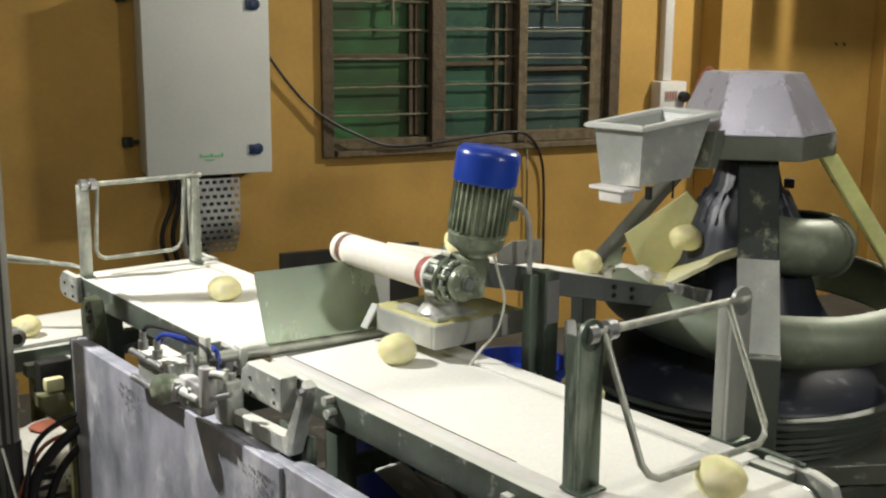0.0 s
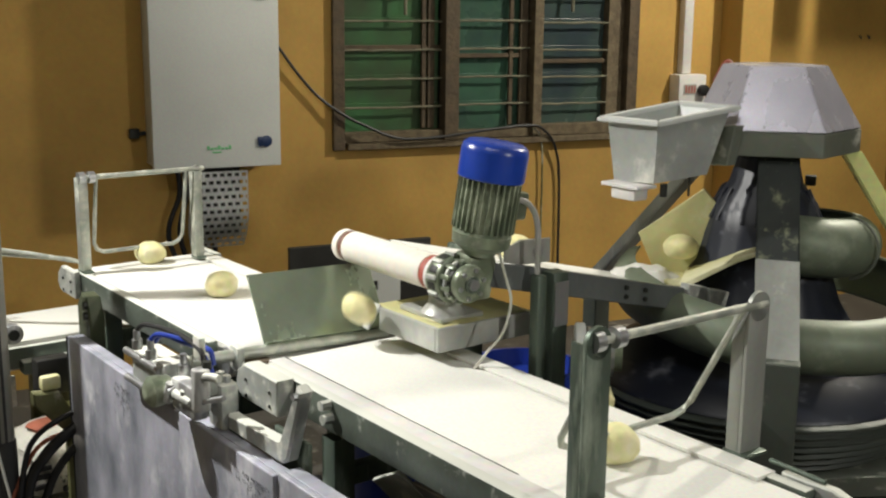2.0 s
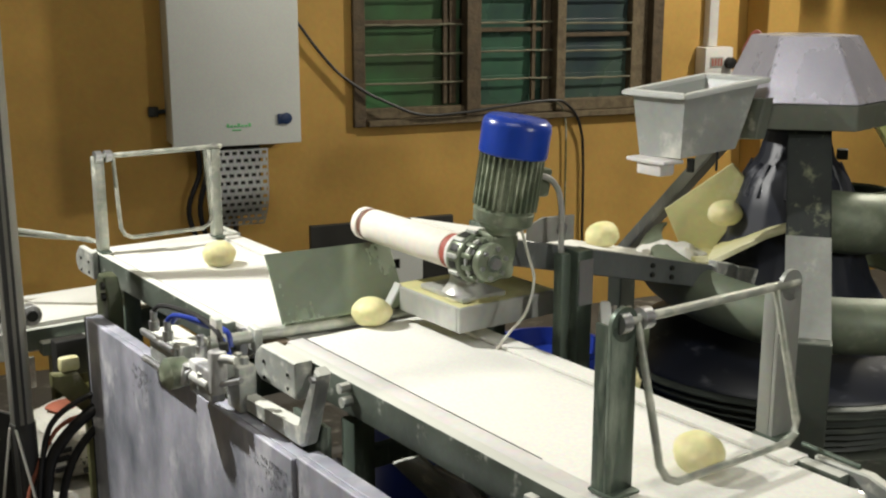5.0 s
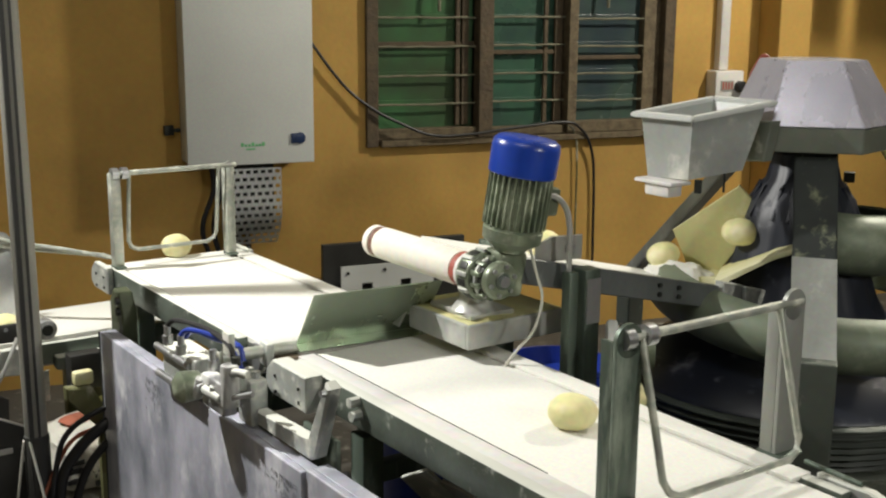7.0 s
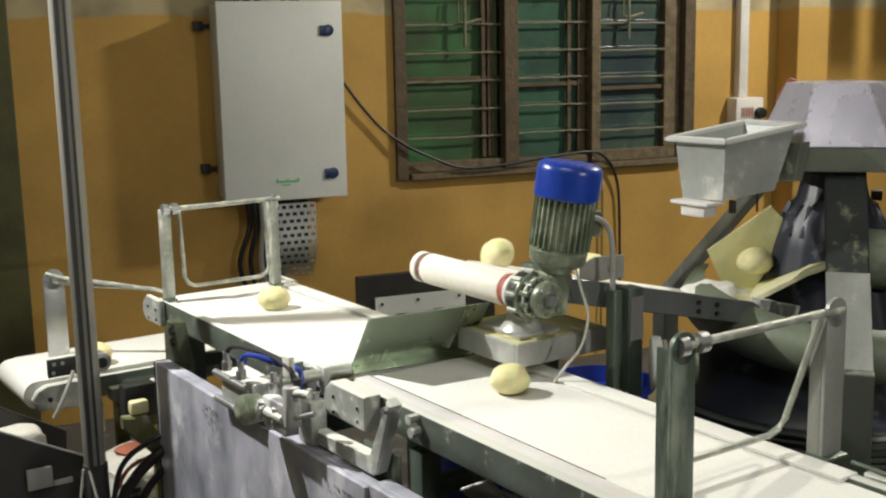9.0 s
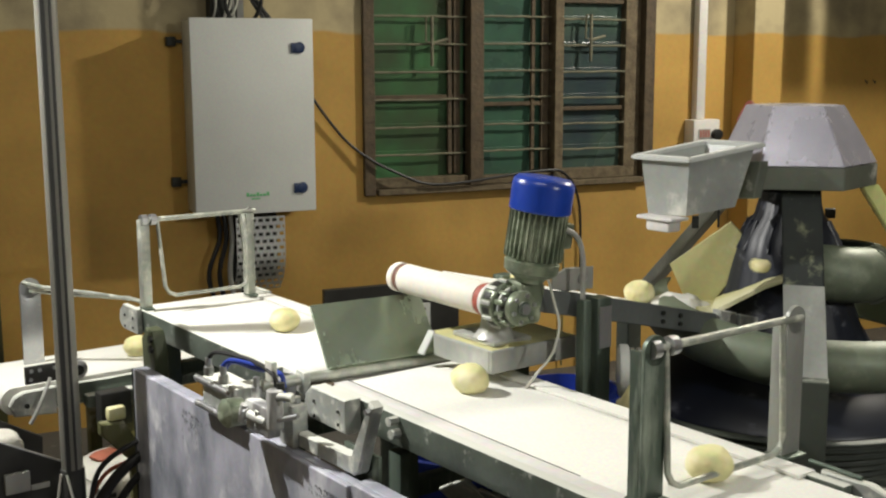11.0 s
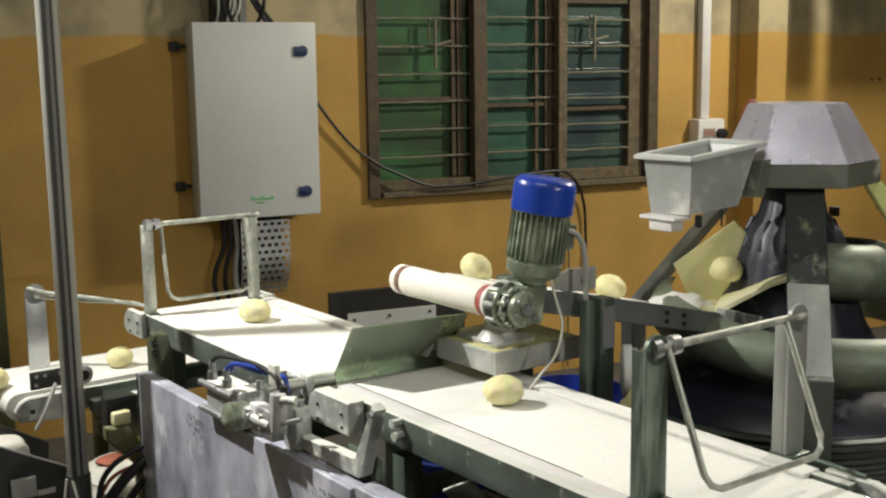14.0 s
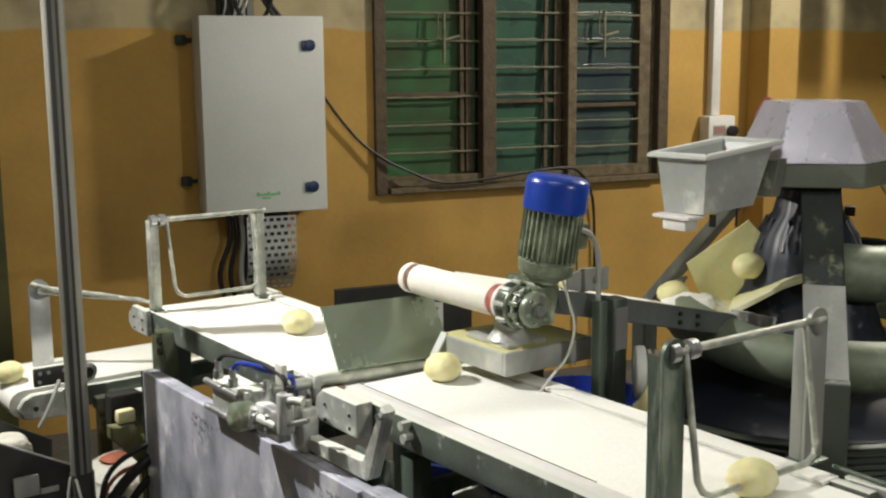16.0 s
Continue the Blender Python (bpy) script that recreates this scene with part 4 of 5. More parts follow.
    part("foot_plate", B(-2.165, -2.005, 1.545, 1.665, 0.9045, 0.9165, bevel=0.003), M_TRAY, m, "bright steel foot plate")
    return m


gear_motor()


def motor_tray():
    t = thing("motor_tray", C, (-2.05, 1.55, 0.86), "steel tray under the motor with flour on it", "tray")
    u0, u1, v0, v1 = -2.235, -1.985, 1.525, 1.79
    part("deck", slab(bmesh.new(), [(u0, v0), (u1, v0), (u1, v1), (u0, v1)], "z", 0.896, 0.904), M_CREAM, t, "flour-yellow deck")
    part("front_lip", B(u0 + 0.03, u1, v0 - 0.011, v0 - 0.001, 0.850, 0.905), M_TRAY, t, smooth=False)
    part("side_lip", B(u1 + 0.001, u1 + 0.011, v0 - 0.011, v1, 0.850, 0.905), M_TRAY, t, smooth=False)
    part("sloped_lip", slab(bmesh.new(), [(v0, 0.905), (v0 - 0.035, 0.852), (v0 - 0.039, 0.855), (v0 - 0.004, 0.909)], "x", u0, u0 + 0.028), M_TRAY, t, smooth=False)
    part("support", B(-2.16, -2.11, 1.70, 1.75, 0.0, 0.895), M_POST, t)
    heap = lathe(bmesh.new(), [(0.055, 0.9055), (0.045, 0.909), (0.025, 0.913), (0.001, 0.914)], 24, at=(-2.045, 1.50))
    for v in heap.verts:
        v.co.x += 0.012 * noise.noise(v.co * 30)
        v.co.y = 1.605 + (v.co.y - 1.50) * 1.2
    single("spilt_flour", C, (-2.04, 1.595, 0.905), heap, M_CREAM, "small heap of yellowish flour on the tray", "flour")
    # conduits and wires near the motor
    pts = [(-1.89, 1.635, 1.182), (-1.88, 1.66, 1.188), (-1.88, 1.69, 1.17), (-1.88, 1.708, 1.13), (-1.88, 1.712, 1.03), (-1.88, 1.712, 0.5), (-1.88, 1.712, 0.0)]
    single("motor_conduit", C, (-1.88, 1.712, 0), tube(bmesh.new(), smooth_path(pts, 6), 0.0065, 10), M_GREY, "grey bent conduit beside the motor", "conduit")
    single("upright_sleeve", C, (-1.88, 1.71, 0), B(-1.890, -1.862, 1.700, 1.726, 0.0, 1.02, bevel=0.004), M_POST, "dark square upright beside the motor", "post")
    pts = [(-1.88, 1.60, 1.09), (-1.88, 1.622, 1.026), (-1.88, 1.639, 0.97), (-1.88, 1.619, 0.905), (-1.89, 1.585, 0.865), (-1.905, 1.57, 0.835), (-1.94, 1.575, 0.80)]
    single("white_wire", C, (-1.88, 1.60, 0.80), tube(bmesh.new(), smooth_path(pts, 6), 0.0032, 8), M_WIREW, "thin white wire looping below the motor", "wire")
    bm = bmesh.new()
    o = [(1.655, 1.035), (1.79, 1.03), (1.79, 1.085), (1.70, 1.09), (1.655, 1.075)]
    part("sensor_bracket", slab(bm, o, "x", -1.93, -1.925), M_GREY, incline, "small slotted sensor bracket")
    part("sensor", rod(bmesh.new(), (-1.9245, 1.75, 1.06), (-1.918, 1.75, 1.06), 0.012, 14), M_STEEL, incline)


motor_tray()


# ---------- the conical rounder ----------
CX = -0.05                                 # the cone's axis


def trough_seam(phi, rad, z, cr):
    """A raised bead across the outside of the trough."""
    pts = []
    for k in range(13):
        q = radians(-80 + 165 * k / 12)
        rr = rad + cr * math.cos(q) - 0.02
        pts.append((rr * math.cos(phi), rr * math.sin(phi), z + cr * math.sin(q)))
    return tube(bmesh.new(), pts, 0.004, 6)


def rounder():
    r = thing("conical_rounder", R, (0, 0, 0), "conical dough rounder with a hooded top and spiral trough", "dough rounder")
    # hood: a six-sided frustum over a band
    def hexa(rad, z, turn=30, x=-0.036):
        return [(x + rad * math.cos(radians(turn + 60 * k)), rad * math.sin(radians(turn + 60 * k)), z) for k in range(6)]
    def loft(rings):
        bm = bmesh.new()
        vs = [[bm.verts.new(p) for p in g] for g in rings]
        for a, b in zip(vs, vs[1:]):
            for k in range(6):
                bm.faces.new((a[k], a[(k + 1) % 6], b[(k + 1) % 6], b[k]))
        bm.faces.new(vs[0])
        bm.faces.new(vs[-1])
        bmesh.ops.bevel(bm, geom=list(bm.edges), offset=0.0025, segments=2, affect="EDGES")
        return bm
    part("hood", loft([hexa(0.214, 1.294, 4.5), hexa(0.132, 1.450, 4.5, -0.048)]), M_HOOD, r, "satin aluminium six-sided hood", smooth=False)
    part("band", loft([hexa(0.214, 1.232, 4.5), hexa(0.214, 1.292, 4.5)]), M_BAND, r, "dull grey band with white smears", smooth=False)
    part("hook", tube(bmesh.new(), smooth_path([(-0.15, 0.04, 1.43), (-0.17, 0.04, 1.452), (-0.185, 0.04, 1.43), (-0.20, 0.04, 1.40)]), 0.008, 8), M_RED, r, "reddish lifting hook")
    # three legs
    def leg(angle, w, m, lbl, zlow, r0=0.12, splay=0.60, th0=0.02):
        a = radians(angle)
        d = Vector((math.cos(a), math.sin(a), 0))
        s = Vector((-math.sin(a), math.cos(a), 0))
        shift = -0.022 if angle == -90 else 0.0

        def ring(rad, z, ww, th):
            c = d * rad + Vector((shift + (0.032 if angle == -90 else 0.0) * (1.235 - z) / 0.45, 0, z))
            return [c + s * ww + d * th, c - s * ww + d * th, c - s * ww - d * th, c + s * ww - d * th]
        rings = [ring(r0, 1.235, w, th0), ring(r0 + (1.235 - zlow) * splay, zlow, w * 0.97, th0)]
        bm = bmesh.new()
        vs = [[bm.verts.new(p) for p in g] for g in rings]
        for x, y in zip(vs, vs[1:]):
            for k in range(4):
                bm.faces.new((x[k], x[(k + 1) % 4], y[(k + 1) % 4], y[k]))
        bm.faces.new(vs[0])
        bm.faces.new(vs[-1])
        bmesh.ops.bevel(bm, geom=list(bm.edges), offset=0.004, segments=2, affect="EDGES")
        lg = part("leg", bm, m, r, lbl, smooth=False)
        if angle == -90:
            q = [ring(r0 + (1.235 - h) * splay + 0.021, h, w * 0.985, 0.002) for h in (1.005, zlow)]
            bm = bmesh.new()
            vs = [[bm.verts.new(p) for p in g] for g in q]
            for k in range(4):
                bm.faces.new((vs[0][k], vs[0][(k + 1) % 4], vs[1][(k + 1) % 4], vs[1][k]))
            bm.faces.new(vs[0])
            bm.faces.new(vs[1])
            part("face_plate", bm, M_FACE, lg, "scuffed lighter face plate", smooth=False)
        rad = r0 + (1.235 - zlow) * splay
        c = d * (rad + (0.03 if angle == -90 else -0.005)) + Vector((shift + (0.032 if angle == -90 else 0.0), 0, 0))
        bm = bmesh.new()
        box(bm, -w, w, -0.022, 0.022, 0.0, zlow + 0.01, bevel=0.004, m=Matrix.Translation(c) @ Matrix.Rotation(a + math.pi / 2, 4, "Z"))
        part("leg_foot", bm, M_CABINET, r, "dark grey lower leg", smooth=False)
    leg(-90, 0.0515, M_LEG, "flour-smeared stainless front leg", 0.800, 0.12, 0.84)
    leg(12, 0.024, M_YELLEG, "pale green painted side leg", 0.70, 0.155, 0.66, 0.026)
    leg(158, 0.042, M_FACE, "stainless side leg", 0.80, 0.20, 0.84)
    part("leg_bolt", rod(bmesh.new(), (0.185, 0.075, 1.165), (0.182, 0.05, 1.16), 0.012, 12), M_DARK, r)
    # spiral trough, open inwards, in two runs that climb round the cone
    def trough(phi0, phi1, r0, r1, zs, cr, name, label, n=60):
        bm = bmesh.new()
        prev = None
        for i in range(n + 1):
            t = i / n
            phi = radians(phi0 + (phi1 - phi0) * t)
            rad = r0 + (r1 - r0) * t
            f = t * (len(zs) - 1)
            k0 = min(int(f), len(zs) - 2)
            z = zs[k0] + (zs[k0 + 1] - zs[k0]) * (f - k0)
            ring = []
            for c, ks in ((cr, range(11)), (cr - 0.007, range(10, -1, -1))):
                for k in ks:
                    q = radians(-80 + 165 * k / 10)
                    rr = rad + c * math.cos(q) - 0.02
                    ring.append((rr * math.cos(phi), rr * math.sin(phi), z + c * math.sin(q)))
            cur = [bm.verts.new(p) for p in ring]
            if prev:
                for k in range(len(cur)):
                    bm.faces.new((prev[k], prev[(k + 1) % len(cur)], cur[(k + 1) % len(cur)], cur[k]))
            else:
                bm.faces.new(cur)
            prev = cur
        bm.faces.new(prev)
        return part(name, bm, M_TROUGH, r, label)
    trough(-188, 70, 0.395, 0.40, (0.87, 0.85, 0.815, 0.805, 0.815, 0.83, 0.85), 0.068, "spiral_trough", "grey-green cast spiral trough")
    upper = trough(-100, 150, 0.165, 0.235, (1.015, 0.998, 0.985, 0.97, 0.95), 0.078, "upper_trough", "grey-green upper run of the spiral trough")
    part("seam", trough_seam(radians(-22), 0.193, 0.994, 0.0805), M_BAND, upper, "dark cast seam")
    # base: flour tray and cabinet
    part("flour_tray", lathe(bmesh.new(), [(0.30, 0.482), (0.50, 0.486), (0.527, 0.528), (0.537, 0.528), (0.512, 0.470), (0.30, 0.465)], 8), M_BAND, r, "grey metal eight-sided flour tray round the base", smooth=False)
    bm = bmesh.new()
    slab(bm, [(0.50 * math.cos(radians(22.5 + 45 * k)), 0.50 * math.sin(radians(22.5 + 45 * k))) for k in range(8)], "z", 0.0, 0.462, bevel=0.008)
    part("cabinet", bm, M_CABINET, r, "dark grey base cabinet", smooth=False)
    # turning cone and fluted skirt
    cone = part("cone", lathe(bmesh.new(), [(0.05, 1.229), (0.078, 1.21), (0.094, 1.145), (0.135, 1.09), (0.155, 1.02), (0.172, 0.94), (0.205, 0.84), (0.255, 0.76), (0.27, 0.74), (0.0, 0.738)], 72, at=(CX, 0), ripple=0.010, lobes=20), M_CONE, r, "blue-black fluted turning cone", pivot=(CX, 0, 0.42))
    part("flank", lathe(bmesh.new(), [(0.05, 0.736), (0.29, 0.735), (0.37, 0.690), (0.435, 0.640), (0.44, 0.630), (0.05, 0.629)], 72, at=(CX, 0)), M_CONE, cone, "blue-black lower flank of the cone")
    prof = []
    for i in range(45):
        t = i / 44
        prof.append((0.458 - 0.075 * t ** 1.5 + 0.007 * math.sin(t * 40), 0.628 - 0.135 * t))
    part("skirt", lathe(bmesh.new(), [(0.05, 0.6285)] + prof + [(0.05, 0.4925)], 72, at=(CX, 0), ripple=0.004, lobes=36), M_SKIRT, cone, "grooved grey-green turning skirt")
    for k in range(24):
        a = 2 * math.pi * k / 24
        zz = ((0.108, 1.13), (0.148, 1.05))
        p0 = Vector((CX + zz[0][0] * math.cos(a), zz[0][0] * math.sin(a), zz[0][1]))
        p1 = Vector((CX + zz[1][0] * math.cos(a), zz[1][0] * math.sin(a), zz[1][1]))
        if k % 3 != 2:
            part("flute_rib", tube(bmesh.new(), [p0, p1], 0.006, 6), M_CONE, cone)
    return r, cone


rounder_ob, cone = rounder()


def hopper():
    h = thing("flour_hopper", C, (-1.99, 2.2, 1.16), "open grey sheet metal flour hopper with a rolled rim", "hopper")
    # plan: a skewed box that leans up towards the hood
    def at(a, b, z, g):
        """a across, b along, each 0 to 1, drawn in by g metres."""
        w, l = 0.187, 0.247
        a, b = g / w + a * (1 - 2 * g / w), g / l + b * (1 - 2 * g / l)
        return Vector((-2.101 + 0.187 * a + 0.046 * b, 2.088 + 0.020 * a + 0.245 * b, z + 0.033 * b))
    corners = ((0, 0), (1, 0), (1, 1), (0, 1))
    low = [Vector(p) for p in ((-2.056, 2.114, 1.172), (-1.933, 2.123, 1.177), (-1.902, 2.277, 1.192), (-2.025, 2.268, 1.187))]
    bm = bmesh.new()
    mid = sum(low, Vector()) / 4
    rings = [low, [at(a, b, 1.318, 0.018) for a, b in corners], [at(a, b, 1.319, 0.021) for a, b in corners], [p + (mid - p) * 0.05 + Vector((0, 0, 0.004)) for p in low]]
    vs = [[bm.verts.new(p) for p in g] for g in rings]
    for p, q in zip(vs, vs[1:]):
        for k in range(4):
            bm.faces.new((p[k], p[(k + 1) % 4], q[(k + 1) % 4], q[k]))
    bm.faces.new(vs[0])
    bm.faces.new(vs[-1])
    part("body", bm, M_HOPPER, h, smooth=False)
    for k in range(4):
        o0, o1 = (at(*corners[k], 1.314, 0.0), at(*corners[(k + 1) % 4], 1.314, 0.0))
        i0, i1 = (at(*corners[k], 1.314, 0.022), at(*corners[(k + 1) % 4], 1.314, 0.022))
        bm = bmesh.new()
        up = Vector((0, 0, 0.013))
        a = [bm.verts.new(p) for p in (o0, o1, i1, i0)]
        b = [bm.verts.new(p + up) for p in (o0, o1, i1, i0)]
        bm.faces.new(a)
        bm.faces.new(b)
        for q in range(4):
            bm.faces.new((a[q], a[(q + 1) % 4], b[(q + 1) % 4], b[q]))
        bmesh.ops.bevel(bm, geom=list(bm.edges), offset=0.003, segments=2, affect="EDGES")
        part("rim", bm, M_ENC, h, "flour-dusted rolled rim", smooth=False)
    part("outlet", B(-2.035, -1.955, 2.082, 2.13, 1.134, 1.166, bevel=0.006), M_WHITEP, h, "white plastic outlet")
    part("outlet_lip", B(-2.060, -1.937, 2.072, 2.14, 1.1635, 1.173, bevel=0.003), M_WHITEP, h)
    part("adjuster", rod(bmesh.new(), (-1.925, 2.15, 1.176), (-1.925, 2.15, 1.145), 0.009, 12), M_DARK, h)
    part("hanger", rod(bmesh.new(), (-1.92, 2.235, 1.185), (-1.92, 2.235, 1.14), 0.003, 8), M_DARK, h)
    part("end_bracket", slab(bmesh.new(), [(-2.0, 1.30), (-1.87, 1.31), (-1.89, 1.21), (-2.0, 1.20)], "y", 2.335, 2.37, bevel=0.003), M_BAND, h, "dark bracket against the hood", smooth=False)


hopper()


def chute():
    c = thing("outlet_chute", R, (-0.27, -0.08, 0.89), "cream plastic outlet chute of the rounder", "chute")
    o = [(-0.372, 0.995), (-0.205, 1.125), (-0.172, 1.09), (-0.178, 0.99), (-0.25, 0.885), (-0.33, 0.905)]
    part("back_plate", slab(bmesh.new(), o, "y", -0.055, -0.045, bevel=0.002), M_CREAM, c, smooth=False)
    part("slide", slab(bmesh.new(), [(-0.35, 0.885), (-0.235, 0.88), (-0.10, 0.965), (-0.10, 0.975), (-0.238, 0.895), (-0.35, 0.897)], "y", -0.16, -0.057, bevel=0.002), M_CREAM, c, smooth=False)
    part("entry_lip", slab(bmesh.new(), [(-0.24, 0.905), (-0.10, 0.985), (-0.03, 1.01), (-0.03, 1.0), (-0.10, 0.972), (-0.23, 0.892)], "y", -0.235, -0.06), M_CREAM, c, smooth=False)
    bm = bmesh.new()
    bmesh.ops.create_icosphere(bm, subdivisions=3, radius=1)
    for v in bm.verts:
        k = 1 + 0.3 * noise.noise(v.co * 2.2)
        v.co = Vector((-0.345 + v.co.x * 0.085 * k, -0.13 + v.co.y * 0.05 * k, 0.886 + max(-0.010, v.co.z * 0.040 * k)))
    single("flour_drift", R, (-0.335, -0.15, 0.88), bm, M_BELT, "drift of white flour at the foot of the chute", "flour")


chute()


# ---------- the lower conveyor and the clutter at the far end ----------
def lower_conveyor():
    c = thing("lower_conveyor", C, (-3.56, 1.2, 0), "lower white belt conveyor that takes the dough on", "conveyor")
    z = 0.605
    o = [(p[0], p[1]) for p in stadium(0.79, 1.75, z - 0.085, z)]
    part("belt", slab(bmesh.new(), o, "x", -3.72, -3.41, bevel=0), M_BELT, c, "flour-white conveyor belt")
    part("side_rail", B(-3.408, -3.385, 0.95, 1.74, z - 0.075, z - 0.012), M_SIDE, c)
    part("side_rail", B(-3.748, -3.722, 0.85, 1.74, z - 0.075, z - 0.004), M_SIDE, c)
    o = [(0.81, z - 0.05), (0.825, z - 0.085), (0.95, z - 0.095), (0.95, z - 0.01), (0.85, z - 0.012), (0.825, z - 0.025)]
    p = part("end_plate", slab(bmesh.new(), o, "x", -3.408, -3.385, bevel=0.004), M_ALU, c, "flour-dusted cast end plate")
    part("screw", rod(bmesh.new(), (-3.384, 0.86, z - 0.055), (-3.380, 0.86, z - 0.055), 0.008, 10), M_DARK, p)
    k = part("pivot_plate", B(-3.384, -3.372, 0.857, 0.985, 0.618, 0.672, bevel=0.002), M_DARKB, c, "dark drilled pivot plate")
    for v in (0.875, 0.90, 0.945, 0.97):
        part("screw", rod(bmesh.new(), (-3.3715, v, 0.658), (-3.368, v, 0.658), 0.006, 8), M_STEEL, k)
    part("screw", rod(bmesh.new(), (-3.3715, 0.872, 0.632), (-3.368, 0.872, 0.632), 0.006, 8), M_STEEL, k)
    part("roller_end", rod(bmesh.new(), (-3.39, 1.01, 0.645), (-3.35, 1.01, 0.645), 0.03, 20, bevel=0.003), M_STEELD, c)
    part("roller_end", rod(bmesh.new(), (-3.349, 1.01, 0.645), (-3.343, 1.01, 0.645), 0.016, 16), M_DARK, c)
    for u, v in ((-3.40, 1.15), (-3.70, 1.15), (-3.40, 1.70), (-3.70, 1.70)):
        part("leg", B(u - 0.02, u + 0.02, v, v + 0.04, 0, z - 0.09), M_OLIVEBAR, c)
    part("wire", tube(bmesh.new(), smooth_path([(-3.37, 0.93, 0.63), (-3.35, 0.90, 0.58), (-3.35, 0.88, 0.54), (-3.36, 0.86, 0.5)]), 0.006, 8), M_GREY, c)
    part("take_up", B(-3.384, -3.34, 1.03, 1.32, 0.52, 0.56, bevel=0.006), M_SIDE, c)
    part("drive_box", B(-3.338, -3.285, 1.05, 1.15, 0.465, 0.575, bevel=0.008), M_DARKB, c, "dark belt drive box")
    part("hanger_plate", B(-3.384, -3.378, 0.985, 1.015, 0.42, 0.515, bevel=0.002), M_ALU, c)
    g = thing("small_gate", C, (-3.66, 0.95, 0.60), "round-topped steel post with a bent wire arm", "gate")
    bm = B(-3.664, -3.656, 0.938, 1.004, 0.606, 0.855, bevel=0.001)
    rod(bm, (-3.664, 0.971, 0.855), (-3.656, 0.971, 0.855), 0.033, 20)
    part("post", bm, M_STEEL, g)
    pts = [(-3.655, 0.95, 0.875), (-3.60, 0.99, 0.865), (-3.50, 1.12, 0.845), (-3.42, 1.22, 0.825), (-3.40, 1.25, 0.815), (-3.45, 1.22, 0.825), (-3.56, 1.06, 0.84), (-3.64, 0.965, 0.85)]
    part("wire_arm", tube(bmesh.new(), pts, 0.007, 8), M_ROD, g)


lower_conveyor()


def upright_pole():
    p = thing("upright_pole", C, (-3.105, 0.895, 0), "bare aluminium upright pole with a dark slot", "pole")
    part("tube", rod(bmesh.new(), (-3.105, 0.895, 0.0), (-3.105, 0.895, 3.39), 0.030, 24), M_POLE, p)
    for d, h in ((0.30, 0.006), (1.02, 0.0035)):
        x, y = -3.105 + 0.0290 * math.cos(-1.0 + d), 0.895 + 0.0290 * math.sin(-1.0 + d)
        part("slot", B(x - h, x + h, y - h, y + h, 0.02, 3.38, bevel=0), M_DARKB, p, smooth=False)
    part("sleeve", rod(bmesh.new(), (-3.105, 0.895, 0.0), (-3.105, 0.895, 0.43), 0.034, 24, bevel=0.004), M_DARKB, p, "dark rubber sleeve")
    for i, (a, b) in enumerate((((-3.10, 0.86, 0.42), (-3.12, 0.83, 0.20)), ((-3.08, 0.87, 0.42), (-3.02, 0.90, 0.18)), ((-3.12, 0.87, 0.40), (-3.20, 0.86, 0.25)))):
        part("cable_tie", tube(bmesh.new(), [a, b], 0.004, 6), M_WIREW, p)


upright_pole()


def sack(name, at, size, m, label, seed, turn=0):
    """A slumped flour sack: a rounded cushion with creases."""
    bm = bmesh.new()
    bmesh.ops.create_icosphere(bm, subdivisions=4, radius=1.0)
    for v in bm.verts:
        q = v.co.copy()
        s = Vector((math.copysign(abs(q.x) ** 0.6, q.x), math.copysign(abs(q.y) ** 0.6, q.y), math.copysign(abs(q.z) ** 0.75, q.z)))
        k = 1 + 0.10 * noise.noise(q * 2.1 + Vector((seed, 0, 0))) + 0.05 * noise.noise(q * 6 + Vector((0, seed, 0)))
        v.co = Vector((s.x * size[0] * k, s.y * size[1] * k, max(s.z * k, -0.93) * size[2]))
    t = Matrix.Translation((at[0], at[1], at[2] + size[2] * 0.93)) @ Matrix.Rotation(radians(turn), 4, "Z")
    bmesh.ops.transform(bm, matrix=t, verts=bm.verts)
    return single(name, C, at, bm, m, label, "sack")


